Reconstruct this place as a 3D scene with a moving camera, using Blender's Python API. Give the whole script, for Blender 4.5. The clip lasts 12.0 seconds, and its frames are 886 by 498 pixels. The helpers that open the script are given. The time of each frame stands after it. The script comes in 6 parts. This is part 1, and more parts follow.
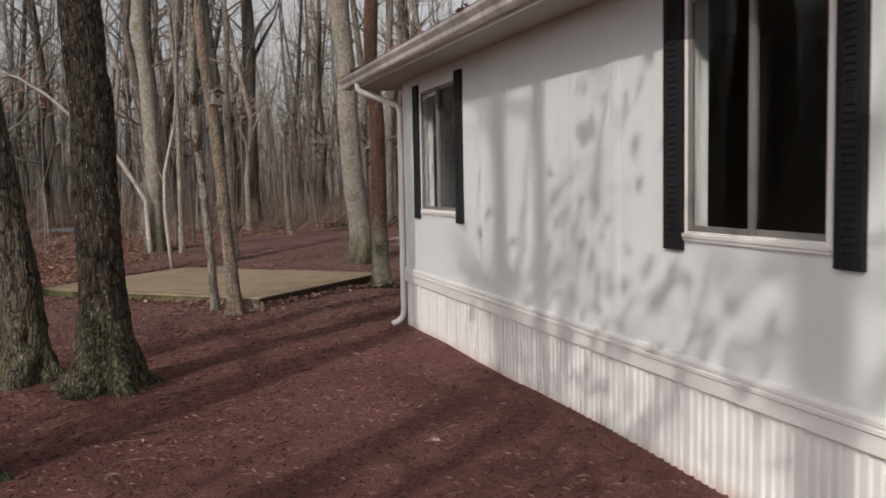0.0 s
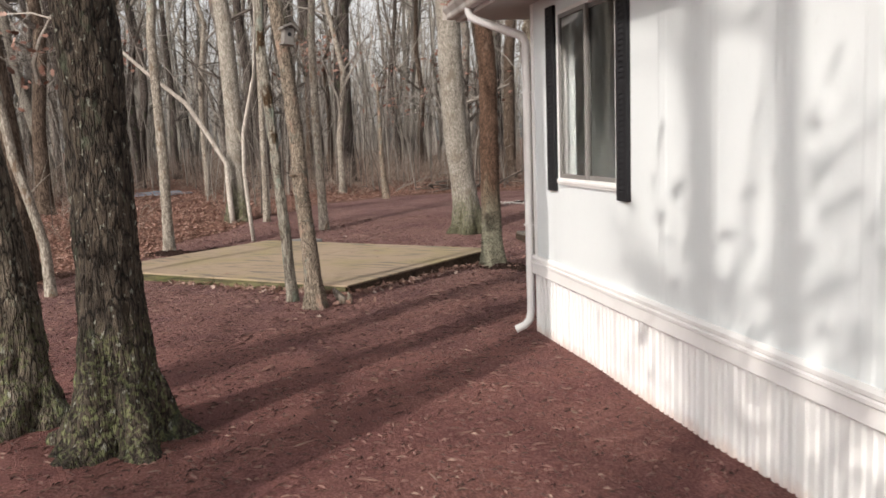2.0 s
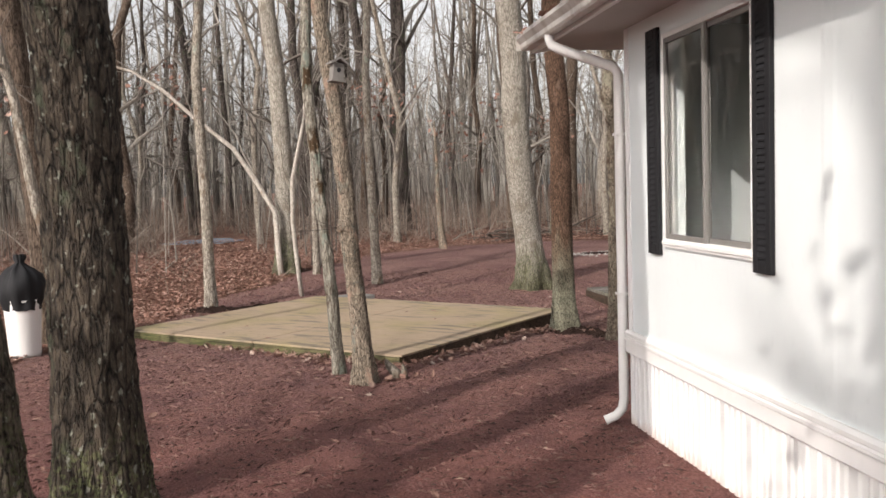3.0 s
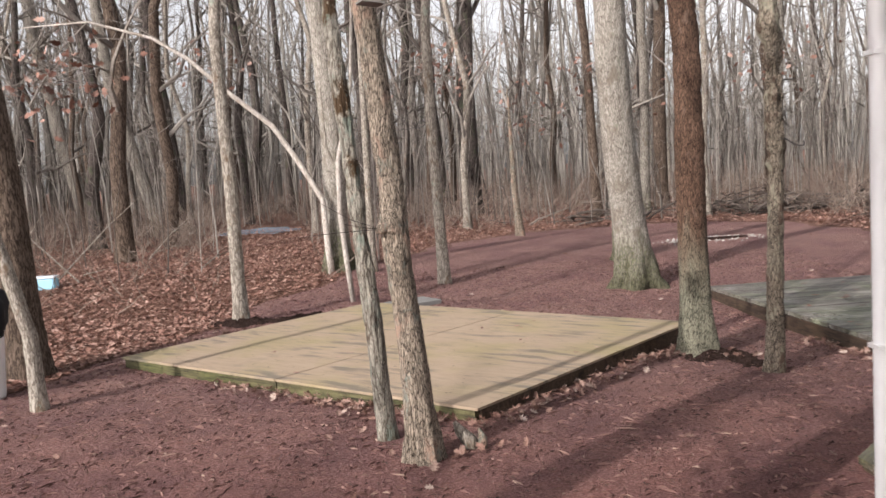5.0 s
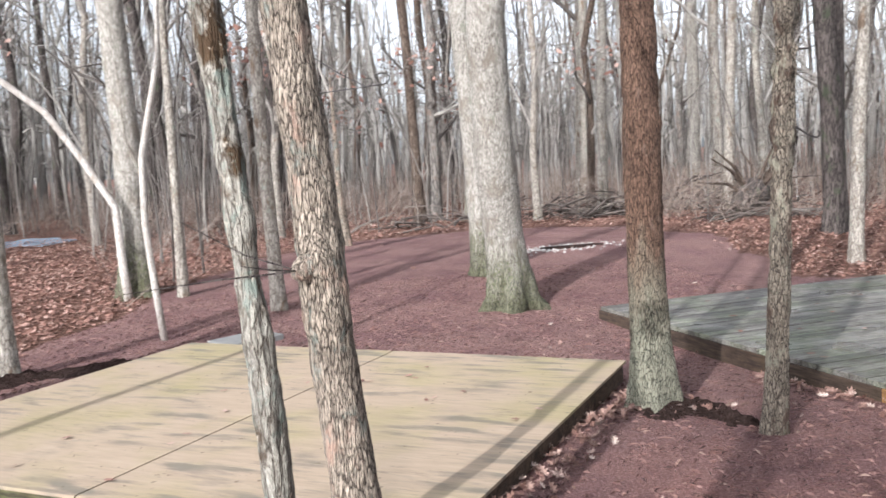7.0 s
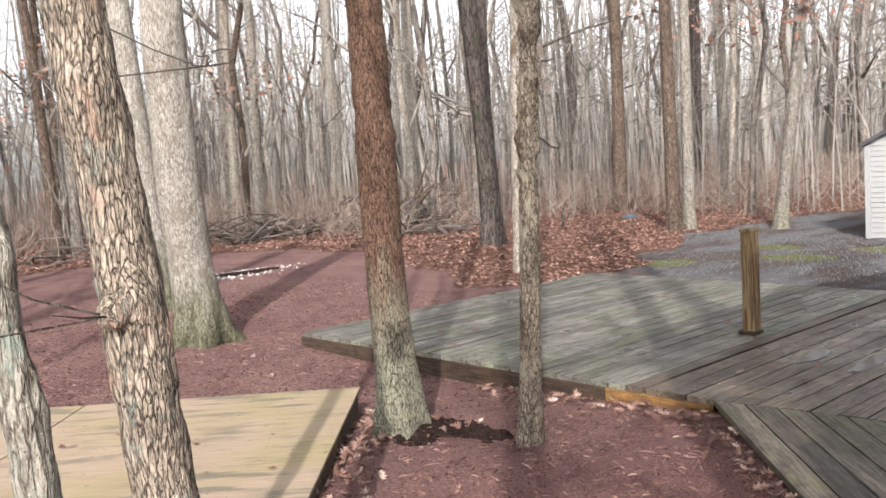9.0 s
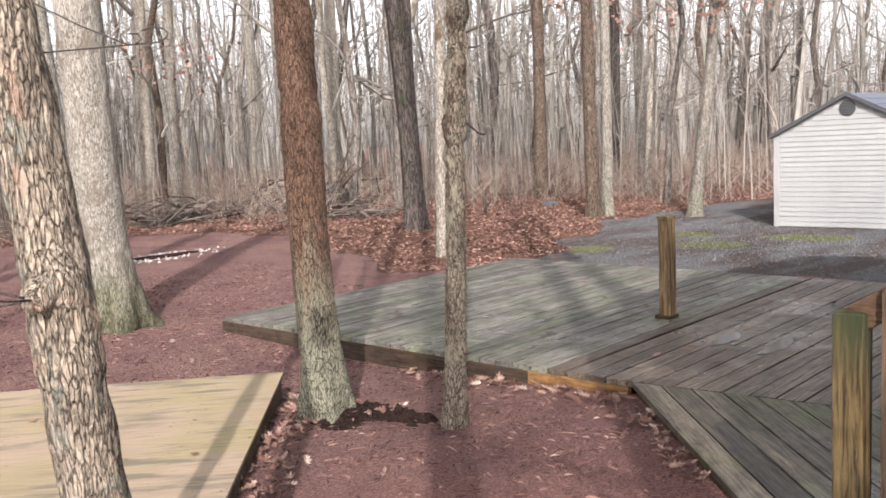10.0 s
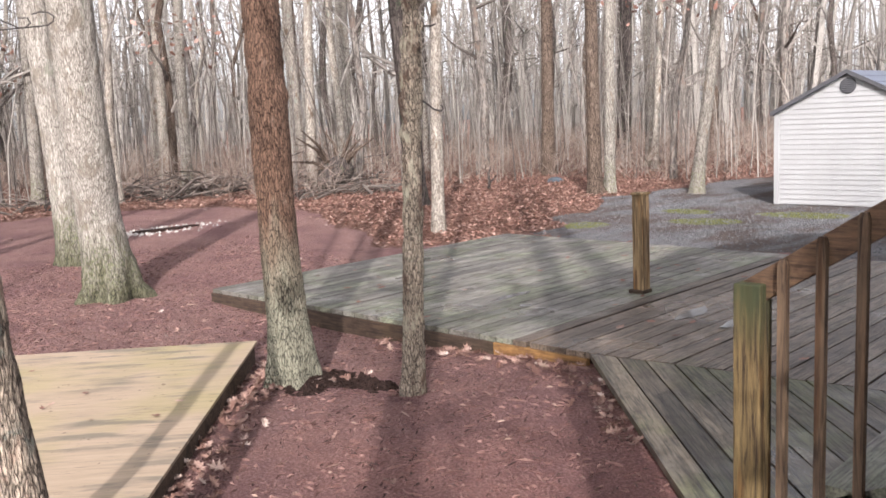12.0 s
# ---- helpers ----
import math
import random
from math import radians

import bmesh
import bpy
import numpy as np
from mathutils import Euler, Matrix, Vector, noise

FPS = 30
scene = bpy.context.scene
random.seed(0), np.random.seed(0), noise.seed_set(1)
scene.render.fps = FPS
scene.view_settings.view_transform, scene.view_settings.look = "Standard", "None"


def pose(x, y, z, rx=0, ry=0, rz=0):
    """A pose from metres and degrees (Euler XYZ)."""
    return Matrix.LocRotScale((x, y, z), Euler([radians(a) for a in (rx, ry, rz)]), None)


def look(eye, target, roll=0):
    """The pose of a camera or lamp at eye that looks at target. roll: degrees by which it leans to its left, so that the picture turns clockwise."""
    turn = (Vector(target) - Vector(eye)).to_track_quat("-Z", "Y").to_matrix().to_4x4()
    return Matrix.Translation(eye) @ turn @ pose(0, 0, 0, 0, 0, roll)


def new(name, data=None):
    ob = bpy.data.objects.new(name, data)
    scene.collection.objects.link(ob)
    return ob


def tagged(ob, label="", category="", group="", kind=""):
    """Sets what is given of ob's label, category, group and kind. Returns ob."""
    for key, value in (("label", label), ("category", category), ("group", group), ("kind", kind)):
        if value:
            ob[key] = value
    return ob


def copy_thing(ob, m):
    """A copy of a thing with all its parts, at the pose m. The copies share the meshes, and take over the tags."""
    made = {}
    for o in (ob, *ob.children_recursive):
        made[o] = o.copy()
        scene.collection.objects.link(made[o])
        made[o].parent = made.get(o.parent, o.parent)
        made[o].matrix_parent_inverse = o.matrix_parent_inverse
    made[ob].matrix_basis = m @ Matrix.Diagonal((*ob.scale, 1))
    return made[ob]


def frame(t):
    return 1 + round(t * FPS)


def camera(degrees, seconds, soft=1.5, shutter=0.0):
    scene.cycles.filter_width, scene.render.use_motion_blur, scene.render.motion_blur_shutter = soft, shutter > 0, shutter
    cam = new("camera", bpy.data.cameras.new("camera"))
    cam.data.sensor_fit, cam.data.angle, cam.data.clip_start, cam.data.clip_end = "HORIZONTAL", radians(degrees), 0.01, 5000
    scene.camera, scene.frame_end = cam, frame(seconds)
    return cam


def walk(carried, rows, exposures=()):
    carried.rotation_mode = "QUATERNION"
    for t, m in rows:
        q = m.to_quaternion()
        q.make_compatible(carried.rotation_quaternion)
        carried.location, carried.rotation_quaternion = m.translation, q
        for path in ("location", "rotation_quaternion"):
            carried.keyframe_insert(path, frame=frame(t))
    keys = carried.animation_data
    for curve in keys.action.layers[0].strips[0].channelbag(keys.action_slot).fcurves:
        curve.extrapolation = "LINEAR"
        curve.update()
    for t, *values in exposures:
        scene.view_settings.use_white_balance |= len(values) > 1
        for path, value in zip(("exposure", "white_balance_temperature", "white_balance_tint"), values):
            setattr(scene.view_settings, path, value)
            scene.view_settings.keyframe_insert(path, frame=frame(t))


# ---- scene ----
cam = camera(53.2, 12.0, soft=1.55, shutter=0.3)
PATH = [
    (0, (0.021, -0.003, 1.503), (0.639, 1.893, 1.349), -1.1),
    (0.5, (0.083, 0.499, 1.494), (0.613, 2.42, 1.326), -0.7),
    (1, (0.278, 1.092, 1.484), (0.732, 3.026, 1.255), -1.0),
    (1.5, (0.344, 1.682, 1.52), (0.78, 3.618, 1.275), -2.0),
    (2, (0.41, 2.239, 1.532), (0.811, 4.183, 1.285), -1.9),
    (2.5, (0.507, 2.819, 1.555), (0.808, 4.787, 1.359), -1.9),
    (2.7, (0.504, 3.031, 1.562), (0.79, 5.006, 1.423), -1.9),
    (4.3, (0.765, 4.999, 1.593), (1.053, 6.971, 1.425), -1.7),
    (4.5, (0.789, 5.219, 1.589), (1.026, 7.199, 1.442), -2.7),
    (5, (0.745, 5.809, 1.553), (0.871, 7.797, 1.374), -3.4),
    (5.5, (0.666, 6.405, 1.572), (0.904, 8.377, 1.341), -2.3),
    (6, (0.576, 6.934, 1.569), (0.906, 8.893, 1.341), -3.0),
    (6.5, (0.443, 7.482, 1.568), (0.916, 9.411, 1.331), -2.5),
    (7, (0.347, 7.921, 1.556), (0.949, 9.817, 1.356), -3.1),
    (7.5, (0.232, 8.186, 1.562), (1.082, 9.985, 1.36), -3.3),
    (7.7, (0.183, 8.261, 1.557), (1.144, 10.005, 1.36), -4.4),
    (9.3, (0.008, 8.648, 1.535), (1.36, 10.107, 1.323), -3.1),
    (9.5, (-0.007, 8.66, 1.539), (1.371, 10.092, 1.308), -2.8),
    (10, (0.002, 8.618, 1.538), (1.438, 9.989, 1.299), -2.9),
    (10.5, (0.045, 8.553, 1.529), (1.492, 9.914, 1.299), -3.1),
    (11, (0.076, 8.466, 1.519), (1.482, 9.868, 1.274), -3.2),
    (11.5, (0.098, 8.344, 1.522), (1.504, 9.747, 1.283), -2.8),
    (12, (0.135, 8.252, 1.522), (1.53, 9.655, 1.233), -2.7),
]
EXPOSURES = [(0, -0.32, 6700, 13), (1, 0.12, 6750, 14), (2, 0.46, 6750, 12), (2.7, 0.56, 6750, 12), (4.5, 0.74, 6700, 16), (5.5, 0.96, 6200, 12), (6.5, 1.24, 5800, 10), (7.5, 1.35, 6000, 11), (9.5, 1.27, 6450, 13), (10.5, 1.32, 6400, 15), (11, 1.44, 6350, 15), (12, 1.36, 6300, 16)]
walk(cam, [(t, look(eye, target, roll)) for t, eye, target, roll in PATH], EXPOSURES)

# ---- light ----
SUN_TO = Vector((0.73, 0.68, -0.60)).normalized()
world = bpy.data.worlds.new("world")
scene.world = world
world.use_nodes = True
wn = world.node_tree.nodes
sky = wn.new("ShaderNodeTexSky")
sky.sky_type, sky.sun_disc = "NISHITA", False
sky.sun_elevation, sky.sun_rotation = radians(31), radians(228)
sky.air_density, sky.dust_density, sky.ozone_density = 1.0, 3.0, 1.0
wash = wn.new("ShaderNodeHueSaturation")
wash.inputs["Saturation"].default_value = 0.18
world.node_tree.links.new(sky.outputs[0], wash.inputs["Color"])
world.node_tree.links.new(wash.outputs[0], wn["Background"].inputs[0])
wn["Background"].inputs[1].default_value = 0.14
sun = new("sun", bpy.data.lights.new("sun", "SUN"))
sun.data.energy, sun.data.angle, sun.data.color = 2.45, radians(0.6), (1.0, 0.95, 0.89)
sun.matrix_world = look((-20, -18, 17), Vector((-20, -18, 17)) + SUN_TO)


# ---- material tools ----
def mat(name, rough=0.8, metal=0.0, spec=0.5):
    m = bpy.data.materials.new(name)
    m.use_nodes = True
    b = m.node_tree.nodes["Principled BSDF"]
    b.inputs["Roughness"].default_value = rough
    b.inputs["Metallic"].default_value = metal
    b.inputs["Specular IOR Level"].default_value = spec
    return m, m.node_tree, b


def node(nt, kind, **values):
    n = nt.nodes.new(kind)
    for k, v in values.items():
        n.inputs[k].default_value = v
    return n


def coords(nt, scale=(1, 1, 1), local=True, rot=(0, 0, 0)):
    tc = nt.nodes.new("ShaderNodeTexCoord")
    mp = nt.nodes.new("ShaderNodeMapping")
    mp.inputs["Scale"].default_value = scale
    place = tc.outputs["Object"] if local else nt.nodes.new("ShaderNodeNewGeometry").outputs["Position"]
    if any(rot):
        turn = nt.nodes.new("ShaderNodeMapping")
        turn.inputs["Rotation"].default_value = rot
        nt.links.new(place, turn.inputs["Vector"])
        place = turn.outputs[0]
    nt.links.new(place, mp.inputs["Vector"])
    return mp.outputs[0]


def fbm(nt, vec, scale, detail=4.0, rough=0.6, distortion=0.0):
    n = node(nt, "ShaderNodeTexNoise", Scale=scale, Detail=detail, Roughness=rough, Distortion=distortion)
    nt.links.new(vec, n.inputs["Vector"])
    return n.outputs["Fac"]


def ramp(nt, fac, stops):
    r = nt.nodes.new("ShaderNodeValToRGB")
    e = r.color_ramp.elements
    while len(e) < len(stops):
        e.new(0.5)
    for k, (p, c) in enumerate(stops):
        e[k].position = p
        e[k].color = (*c, 1) if len(c) == 3 else c
    nt.links.new(fac, r.inputs[0])
    return r.outputs[0]


def grey(nt, fac, lo, hi):
    n = node(nt, "ShaderNodeMapRange")
    n.inputs["From Min"].default_value, n.inputs["From Max"].default_value = lo, hi
    nt.links.new(fac, n.inputs["Value"])
    return n.outputs[0]


def mix(nt, fac, a, b, mode="MIX"):
    n = nt.nodes.new("ShaderNodeMix")
    n.data_type, n.blend_type = "RGBA", mode
    for sock, v in ((n.inputs[0], fac), (n.inputs[6], a), (n.inputs[7], b)):
        if isinstance(v, (int, float)):
            sock.default_value = v
        elif isinstance(v, tuple):
            sock.default_value = (*v, 1)
        else:
            nt.links.new(v, sock)
    return n.outputs[2]


def mul(nt, a, b, op="MULTIPLY"):
    n = nt.nodes.new("ShaderNodeMath")
    n.operation = op
    for sock, v in ((n.inputs[0], a), (n.inputs[1], b)):
        if isinstance(v, (int, float)):
            sock.default_value = v
        else:
            nt.links.new(v, sock)
    return n.outputs[0]


def bump(nt, b, height, dist, strength=1.0):
    n = node(nt, "ShaderNodeBump", Strength=strength, Distance=dist)
    nt.links.new(height, n.inputs["Height"])
    nt.links.new(n.outputs[0], b.inputs["Normal"])


def rnd(nt, island=False):
    if island:
        return nt.nodes.new("ShaderNodeNewGeometry").outputs["Random Per Island"]
    return nt.nodes.new("ShaderNodeObjectInfo").outputs["Random"]


def plate_cells(nt, scale, tall, gap):
    """Cells drawn out along z with wandering edges: how far from a crack, and a tone for each cell."""
    v = coords(nt, (1, 1, tall))
    wander = node(nt, "ShaderNodeTexNoise", Scale=scale * 0.55, Detail=4.0, Roughness=0.6)
    nt.links.new(v, wander.inputs["Vector"])
    off = nt.nodes.new("ShaderNodeVectorMath")
    off.operation = "MULTIPLY_ADD"
    nt.links.new(wander.outputs["Color"], off.inputs[0])
    off.inputs[1].default_value = (1.5 / scale,) * 3
    nt.links.new(v, off.inputs[2])
    edge, cell = nt.nodes.new("ShaderNodeTexVoronoi"), nt.nodes.new("ShaderNodeTexVoronoi")
    edge.feature = "DISTANCE_TO_EDGE"
    for n in (edge, cell):
        n.inputs["Scale"].default_value = scale
        nt.links.new(off.outputs[0], n.inputs["Vector"])
    parts = nt.nodes.new("ShaderNodeSeparateColor")
    nt.links.new(cell.outputs["Color"], parts.inputs[0])
    return grey(nt, edge.outputs["Distance"], 0.0, gap), parts.outputs[0]


# ---- materials ----
def bark(name, light, dark, furrow=30.0, tall=0.22, patch=None, amount=0.5, lichen=None, lichen_at=0.62, moss=0.0, depth=0.012, foot=None, fleck=None, plates=None):
    """Furrowed bark, or bark broken into plates: plates = cells to the metre, how tall they are drawn, how far they differ."""
    m, nt, b = mat(name, 0.9, spec=0.25)
    v = coords(nt, (1, 1, tall))
    a1 = nt.nodes.new("ShaderNodeMath")
    a1.operation = "ABSOLUTE"
    nt.links.new(mul(nt, fbm(nt, coords(nt, (1, 1, tall)), furrow, 3.0, 0.6, 0.35), 0.5, "SUBTRACT"), a1.inputs[0])
    a2 = nt.nodes.new("ShaderNodeMath")
    a2.operation = "ABSOLUTE"
    nt.links.new(mul(nt, fbm(nt, coords(nt, (1, 1, tall * 1.8)), furrow * 2.1, 3.0, 0.6, 0.3), 0.5, "SUBTRACT"), a2.inputs[0])
    crack = grey(nt, a1.outputs[0], 0.0, 0.10)
    fine = grey(nt, a2.outputs[0], 0.0, 0.12)
    grain = fbm(nt, v, furrow * 3.0, 5, 0.75)
    blotch = fbm(nt, coords(nt, (1, 1, 0.5)), 5.0, 4, 0.6)
    if plates:
        gap, tone = plate_cells(nt, plates[0], plates[1], 0.13)
        crack = mul(nt, mul(nt, gap, 0.55), mul(nt, mul(nt, gap, crack), 0.45), "ADD")
        grain = mul(nt, mul(nt, grain, 1 - plates[2]), mul(nt, tone, plates[2]), "ADD")
    fac = mul(nt, mul(nt, mul(nt, crack, 0.42), mul(nt, fine, 0.22), "ADD"), mul(nt, mul(nt, grain, 0.30), mul(nt, blotch, 0.22), "ADD"), "ADD")
    col = ramp(nt, fac, [(0.30, dark), (0.58, tuple(0.55 * d + 0.45 * l for d, l in zip(dark, light))), (0.86, light)])
    wide = coords(nt, (1, 1, 0.5))
    if patch:
        p = grey(nt, fbm(nt, wide, 6.0, 5, 0.65), 0.60 - 0.2 * amount, 0.68 - 0.2 * amount)
        col = mix(nt, p, col, mix(nt, fac, tuple(0.45 * c for c in patch), patch))
    if lichen:
        p = grey(nt, fbm(nt, wide, 9.0, 5, 0.7), lichen_at, lichen_at + 0.08)
        col = mix(nt, mul(nt, p, 0.75), col, lichen)
    if moss:
        z = nt.nodes.new("ShaderNodeSeparateXYZ")
        nt.links.new(coords(nt), z.inputs[0])
        hgt = mul(nt, z.outputs["Z"], mul(nt, fbm(nt, wide, 7, 4, 0.6), -0.7), "ADD")
        p = mul(nt, grey(nt, hgt, moss, moss - 0.30), grey(nt, fbm(nt, coords(nt), 32, 4, 0.7), 0.50, 0.60))
        col = mix(nt, mul(nt, p, 0.8), col, mix(nt, grain, (0.012, 0.015, 0.006), (0.36, 0.40, 0.19)))
    if foot:
        z = nt.nodes.new("ShaderNodeSeparateXYZ")
        nt.links.new(coords(nt), z.inputs[0])
        hgt = mul(nt, z.outputs["Z"], mul(nt, fbm(nt, coords(nt, (1, 1, 0.3)), 9, 4, 0.6), -0.9), "ADD")
        p = grey(nt, hgt, foot[0] + 0.2, foot[0] - 0.45)
        col = mix(nt, mul(nt, p, 0.9), col, mix(nt, grey(nt, fac, 0.34, 0.72), tuple(0.12 * c for c in foot[1]), foot[1]))
    if fleck:
        p = grey(nt, fbm(nt, coords(nt, (1, 1, 0.6)), 34, 3, 0.6), 0.62, 0.68)
        col = mix(nt, mul(nt, p, 0.8), col, fleck)
    vary = grey(nt, rnd(nt), -0.6, 1.6)
    col = mix(nt, vary, col, mix(nt, 1.0, col, (0.72, 0.70, 0.70), "MULTIPLY"))
    nt.links.new(col, b.inputs["Base Color"])
    bump(nt, b, fac, depth)
    return m


BARK_OAK = bark("oak_bark", (0.115, 0.092, 0.070), (0.008, 0.0065, 0.0055), 24, 0.16, (0.10, 0.11, 0.075), 0.02, (0.20, 0.22, 0.15), 0.64, 0.34, 0.03, None, (0.34, 0.35, 0.29), (26, 0.24, 0.4))
BARK_PLATE = bark("plated_bark", (0.485, 0.405, 0.315), (0.036, 0.027, 0.020), 36, 0.22, (0.56, 0.385, 0.29), 0.20, (0.25, 0.285, 0.245), 0.57, 0.0, 0.013, None, None, (84, 0.17, 0.45))
BARK_BROWN = bark("brown_bark", (0.205, 0.155, 0.118), (0.03, 0.018, 0.012), 34, 0.22, (0.30, 0.24, 0.185), 0.02, None, 0.6, 0.0, 0.015)
BARK_FOOT = bark("grey_footed_bark", (0.26, 0.158, 0.106), (0.030, 0.016, 0.011), 42, 0.30, (0.34, 0.235, 0.175), 0.06, None, 0.60, 0.0, 0.02, (0.46, (0.37, 0.365, 0.27)), None, (70, 0.24, 0.4))
BARK_SCALY = bark("scaly_bark", (0.46, 0.39, 0.30), (0.036, 0.027, 0.021), 40, 0.40, (0.17, 0.115, 0.085), 0.36, (0.46, 0.44, 0.33), 0.54, 0.0, 0.016, None, None, (60, 0.30, 0.45))
BARK_GREY = bark("grey_bark", (0.47, 0.435, 0.375), (0.085, 0.072, 0.056), 28, 0.15, (0.30, 0.245, 0.19), 0.12, (0.26, 0.265, 0.20), 0.62, 0.30, 0.02, None, None, (50, 0.16, 0.35))
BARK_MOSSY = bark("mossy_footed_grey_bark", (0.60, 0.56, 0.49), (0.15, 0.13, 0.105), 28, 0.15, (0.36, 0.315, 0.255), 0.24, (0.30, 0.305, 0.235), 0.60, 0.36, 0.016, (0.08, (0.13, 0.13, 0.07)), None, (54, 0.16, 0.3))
BARK_LEAN = bark("grey_oak_bark", (0.21, 0.175, 0.135), (0.012, 0.010, 0.008), 24, 0.16, (0.10, 0.11, 0.075), 0.02, (0.24, 0.26, 0.19), 0.60, 0.36, 0.03, None, (0.34, 0.35, 0.29), (26, 0.24, 0.4))
BARK_PEEL = bark("peeling_lichened_bark", (0.50, 0.475, 0.40), (0.11, 0.09, 0.07), 40, 0.22, (0.115, 0.072, 0.038), 0.36, (0.27, 0.325, 0.275), 0.53, 0.0, 0.014, None, (0.60, 0.53, 0.43), (44, 0.13, 0.4))
BARK_DARK = bark("dark_bark", (0.15, 0.125, 0.11), (0.024, 0.018, 0.016), 22, 0.2, (0.10, 0.11, 0.07), 0.2, None, 0.6, 0.0, 0.018)
BARK_PALE = bark("pale_bark", (0.52, 0.475, 0.405), (0.15, 0.125, 0.10), 30, 0.3, (0.25, 0.18, 0.125), 0.2, (0.34, 0.39, 0.32), 0.60, 0.0, 0.012)
BARK_WHITE = bark("smooth_white_bark", (0.70, 0.66, 0.60), (0.38, 0.33, 0.28), 30, 0.3, (0.45, 0.38, 0.31), 0.1, None, 0.6, 0.0, 0.006)
BARK_FAR = bark("woods_bark", (0.30, 0.272, 0.24), (0.07, 0.06, 0.052), 14, 0.2, (0.24, 0.185, 0.15), 0.3, None, 0.6, 0.0, 0.012)


def twig_material(name, a, b_, c):
    m, nt, b = mat(name, 0.9, spec=0.2)
    col = ramp(nt, rnd(nt, True), [(0.0, a), (0.5, b_), (1.0, c)])
    g = fbm(nt, coords(nt), 25, 3, 0.6)
    nt.links.new(mix(nt, grey(nt, g, 0.3, 0.7), mix(nt, 1.0, col, (0.6, 0.6, 0.6), "MULTIPLY"), col), b.inputs["Base Color"])
    return m


TWIG = twig_material("twig", (0.10, 0.084, 0.073), (0.23, 0.205, 0.182), (0.42, 0.385, 0.34))
BRUSH = twig_material("brush", (0.13, 0.088, 0.07), (0.24, 0.183, 0.15), (0.35, 0.292, 0.245))
PILE = twig_material("dead_wood", (0.05, 0.04, 0.034), (0.13, 0.105, 0.09), (0.26, 0.22, 0.19))
# paler than the near twigs: distance haze put into the colour
HAZY_TREE = twig_material("hazy_far_trunk", (0.125, 0.112, 0.098), (0.28, 0.258, 0.228), (0.48, 0.45, 0.405))


def leaf_material(name, stops, rough=0.7):
    m, nt, b = mat(name, rough, spec=0.35)
    col = ramp(nt, rnd(nt, True), stops)
    v = fbm(nt, coords(nt), 60, 3, 0.6)
    nt.links.new(mix(nt, grey(nt, v, 0.25, 0.75), mix(nt, 1.0, col, (0.62, 0.58, 0.55), "MULTIPLY"), col), b.inputs["Base Color"])
    return m


LEAF = leaf_material("dry_leaf", [(0.0, (0.14, 0.068, 0.052)), (0.35, (0.265, 0.138, 0.104)), (0.7, (0.375, 0.212, 0.166)), (1.0, (0.52, 0.36, 0.30))])
LEAF_PALE = leaf_material("pale_leaf", [(0.0, (0.15, 0.075, 0.058)), (0.4, (0.26, 0.15, 0.118)), (0.8, (0.37, 0.245, 0.20)), (1.0, (0.56, 0.46, 0.40))])
CHIP = leaf_material("mulch_chip", [(0.0, (0.06, 0.032, 0.028)), (0.6, (0.18, 0.095, 0.082)), (0.95, (0.28, 0.165, 0.14)), (1.0, (0.40, 0.29, 0.235))], 0.9)
STONE = leaf_material("gravel_stone", [(0.0, (0.06, 0.06, 0.066)), (0.6, (0.13, 0.133, 0.143)), (1.0, (0.24, 0.24, 0.245))], 0.85)

PEBBLE = leaf_material("pale_pebble", [(0.0, (0.28, 0.25, 0.23)), (0.6, (0.46, 0.43, 0.40)), (1.0, (0.66, 0.64, 0.60))], 0.8)


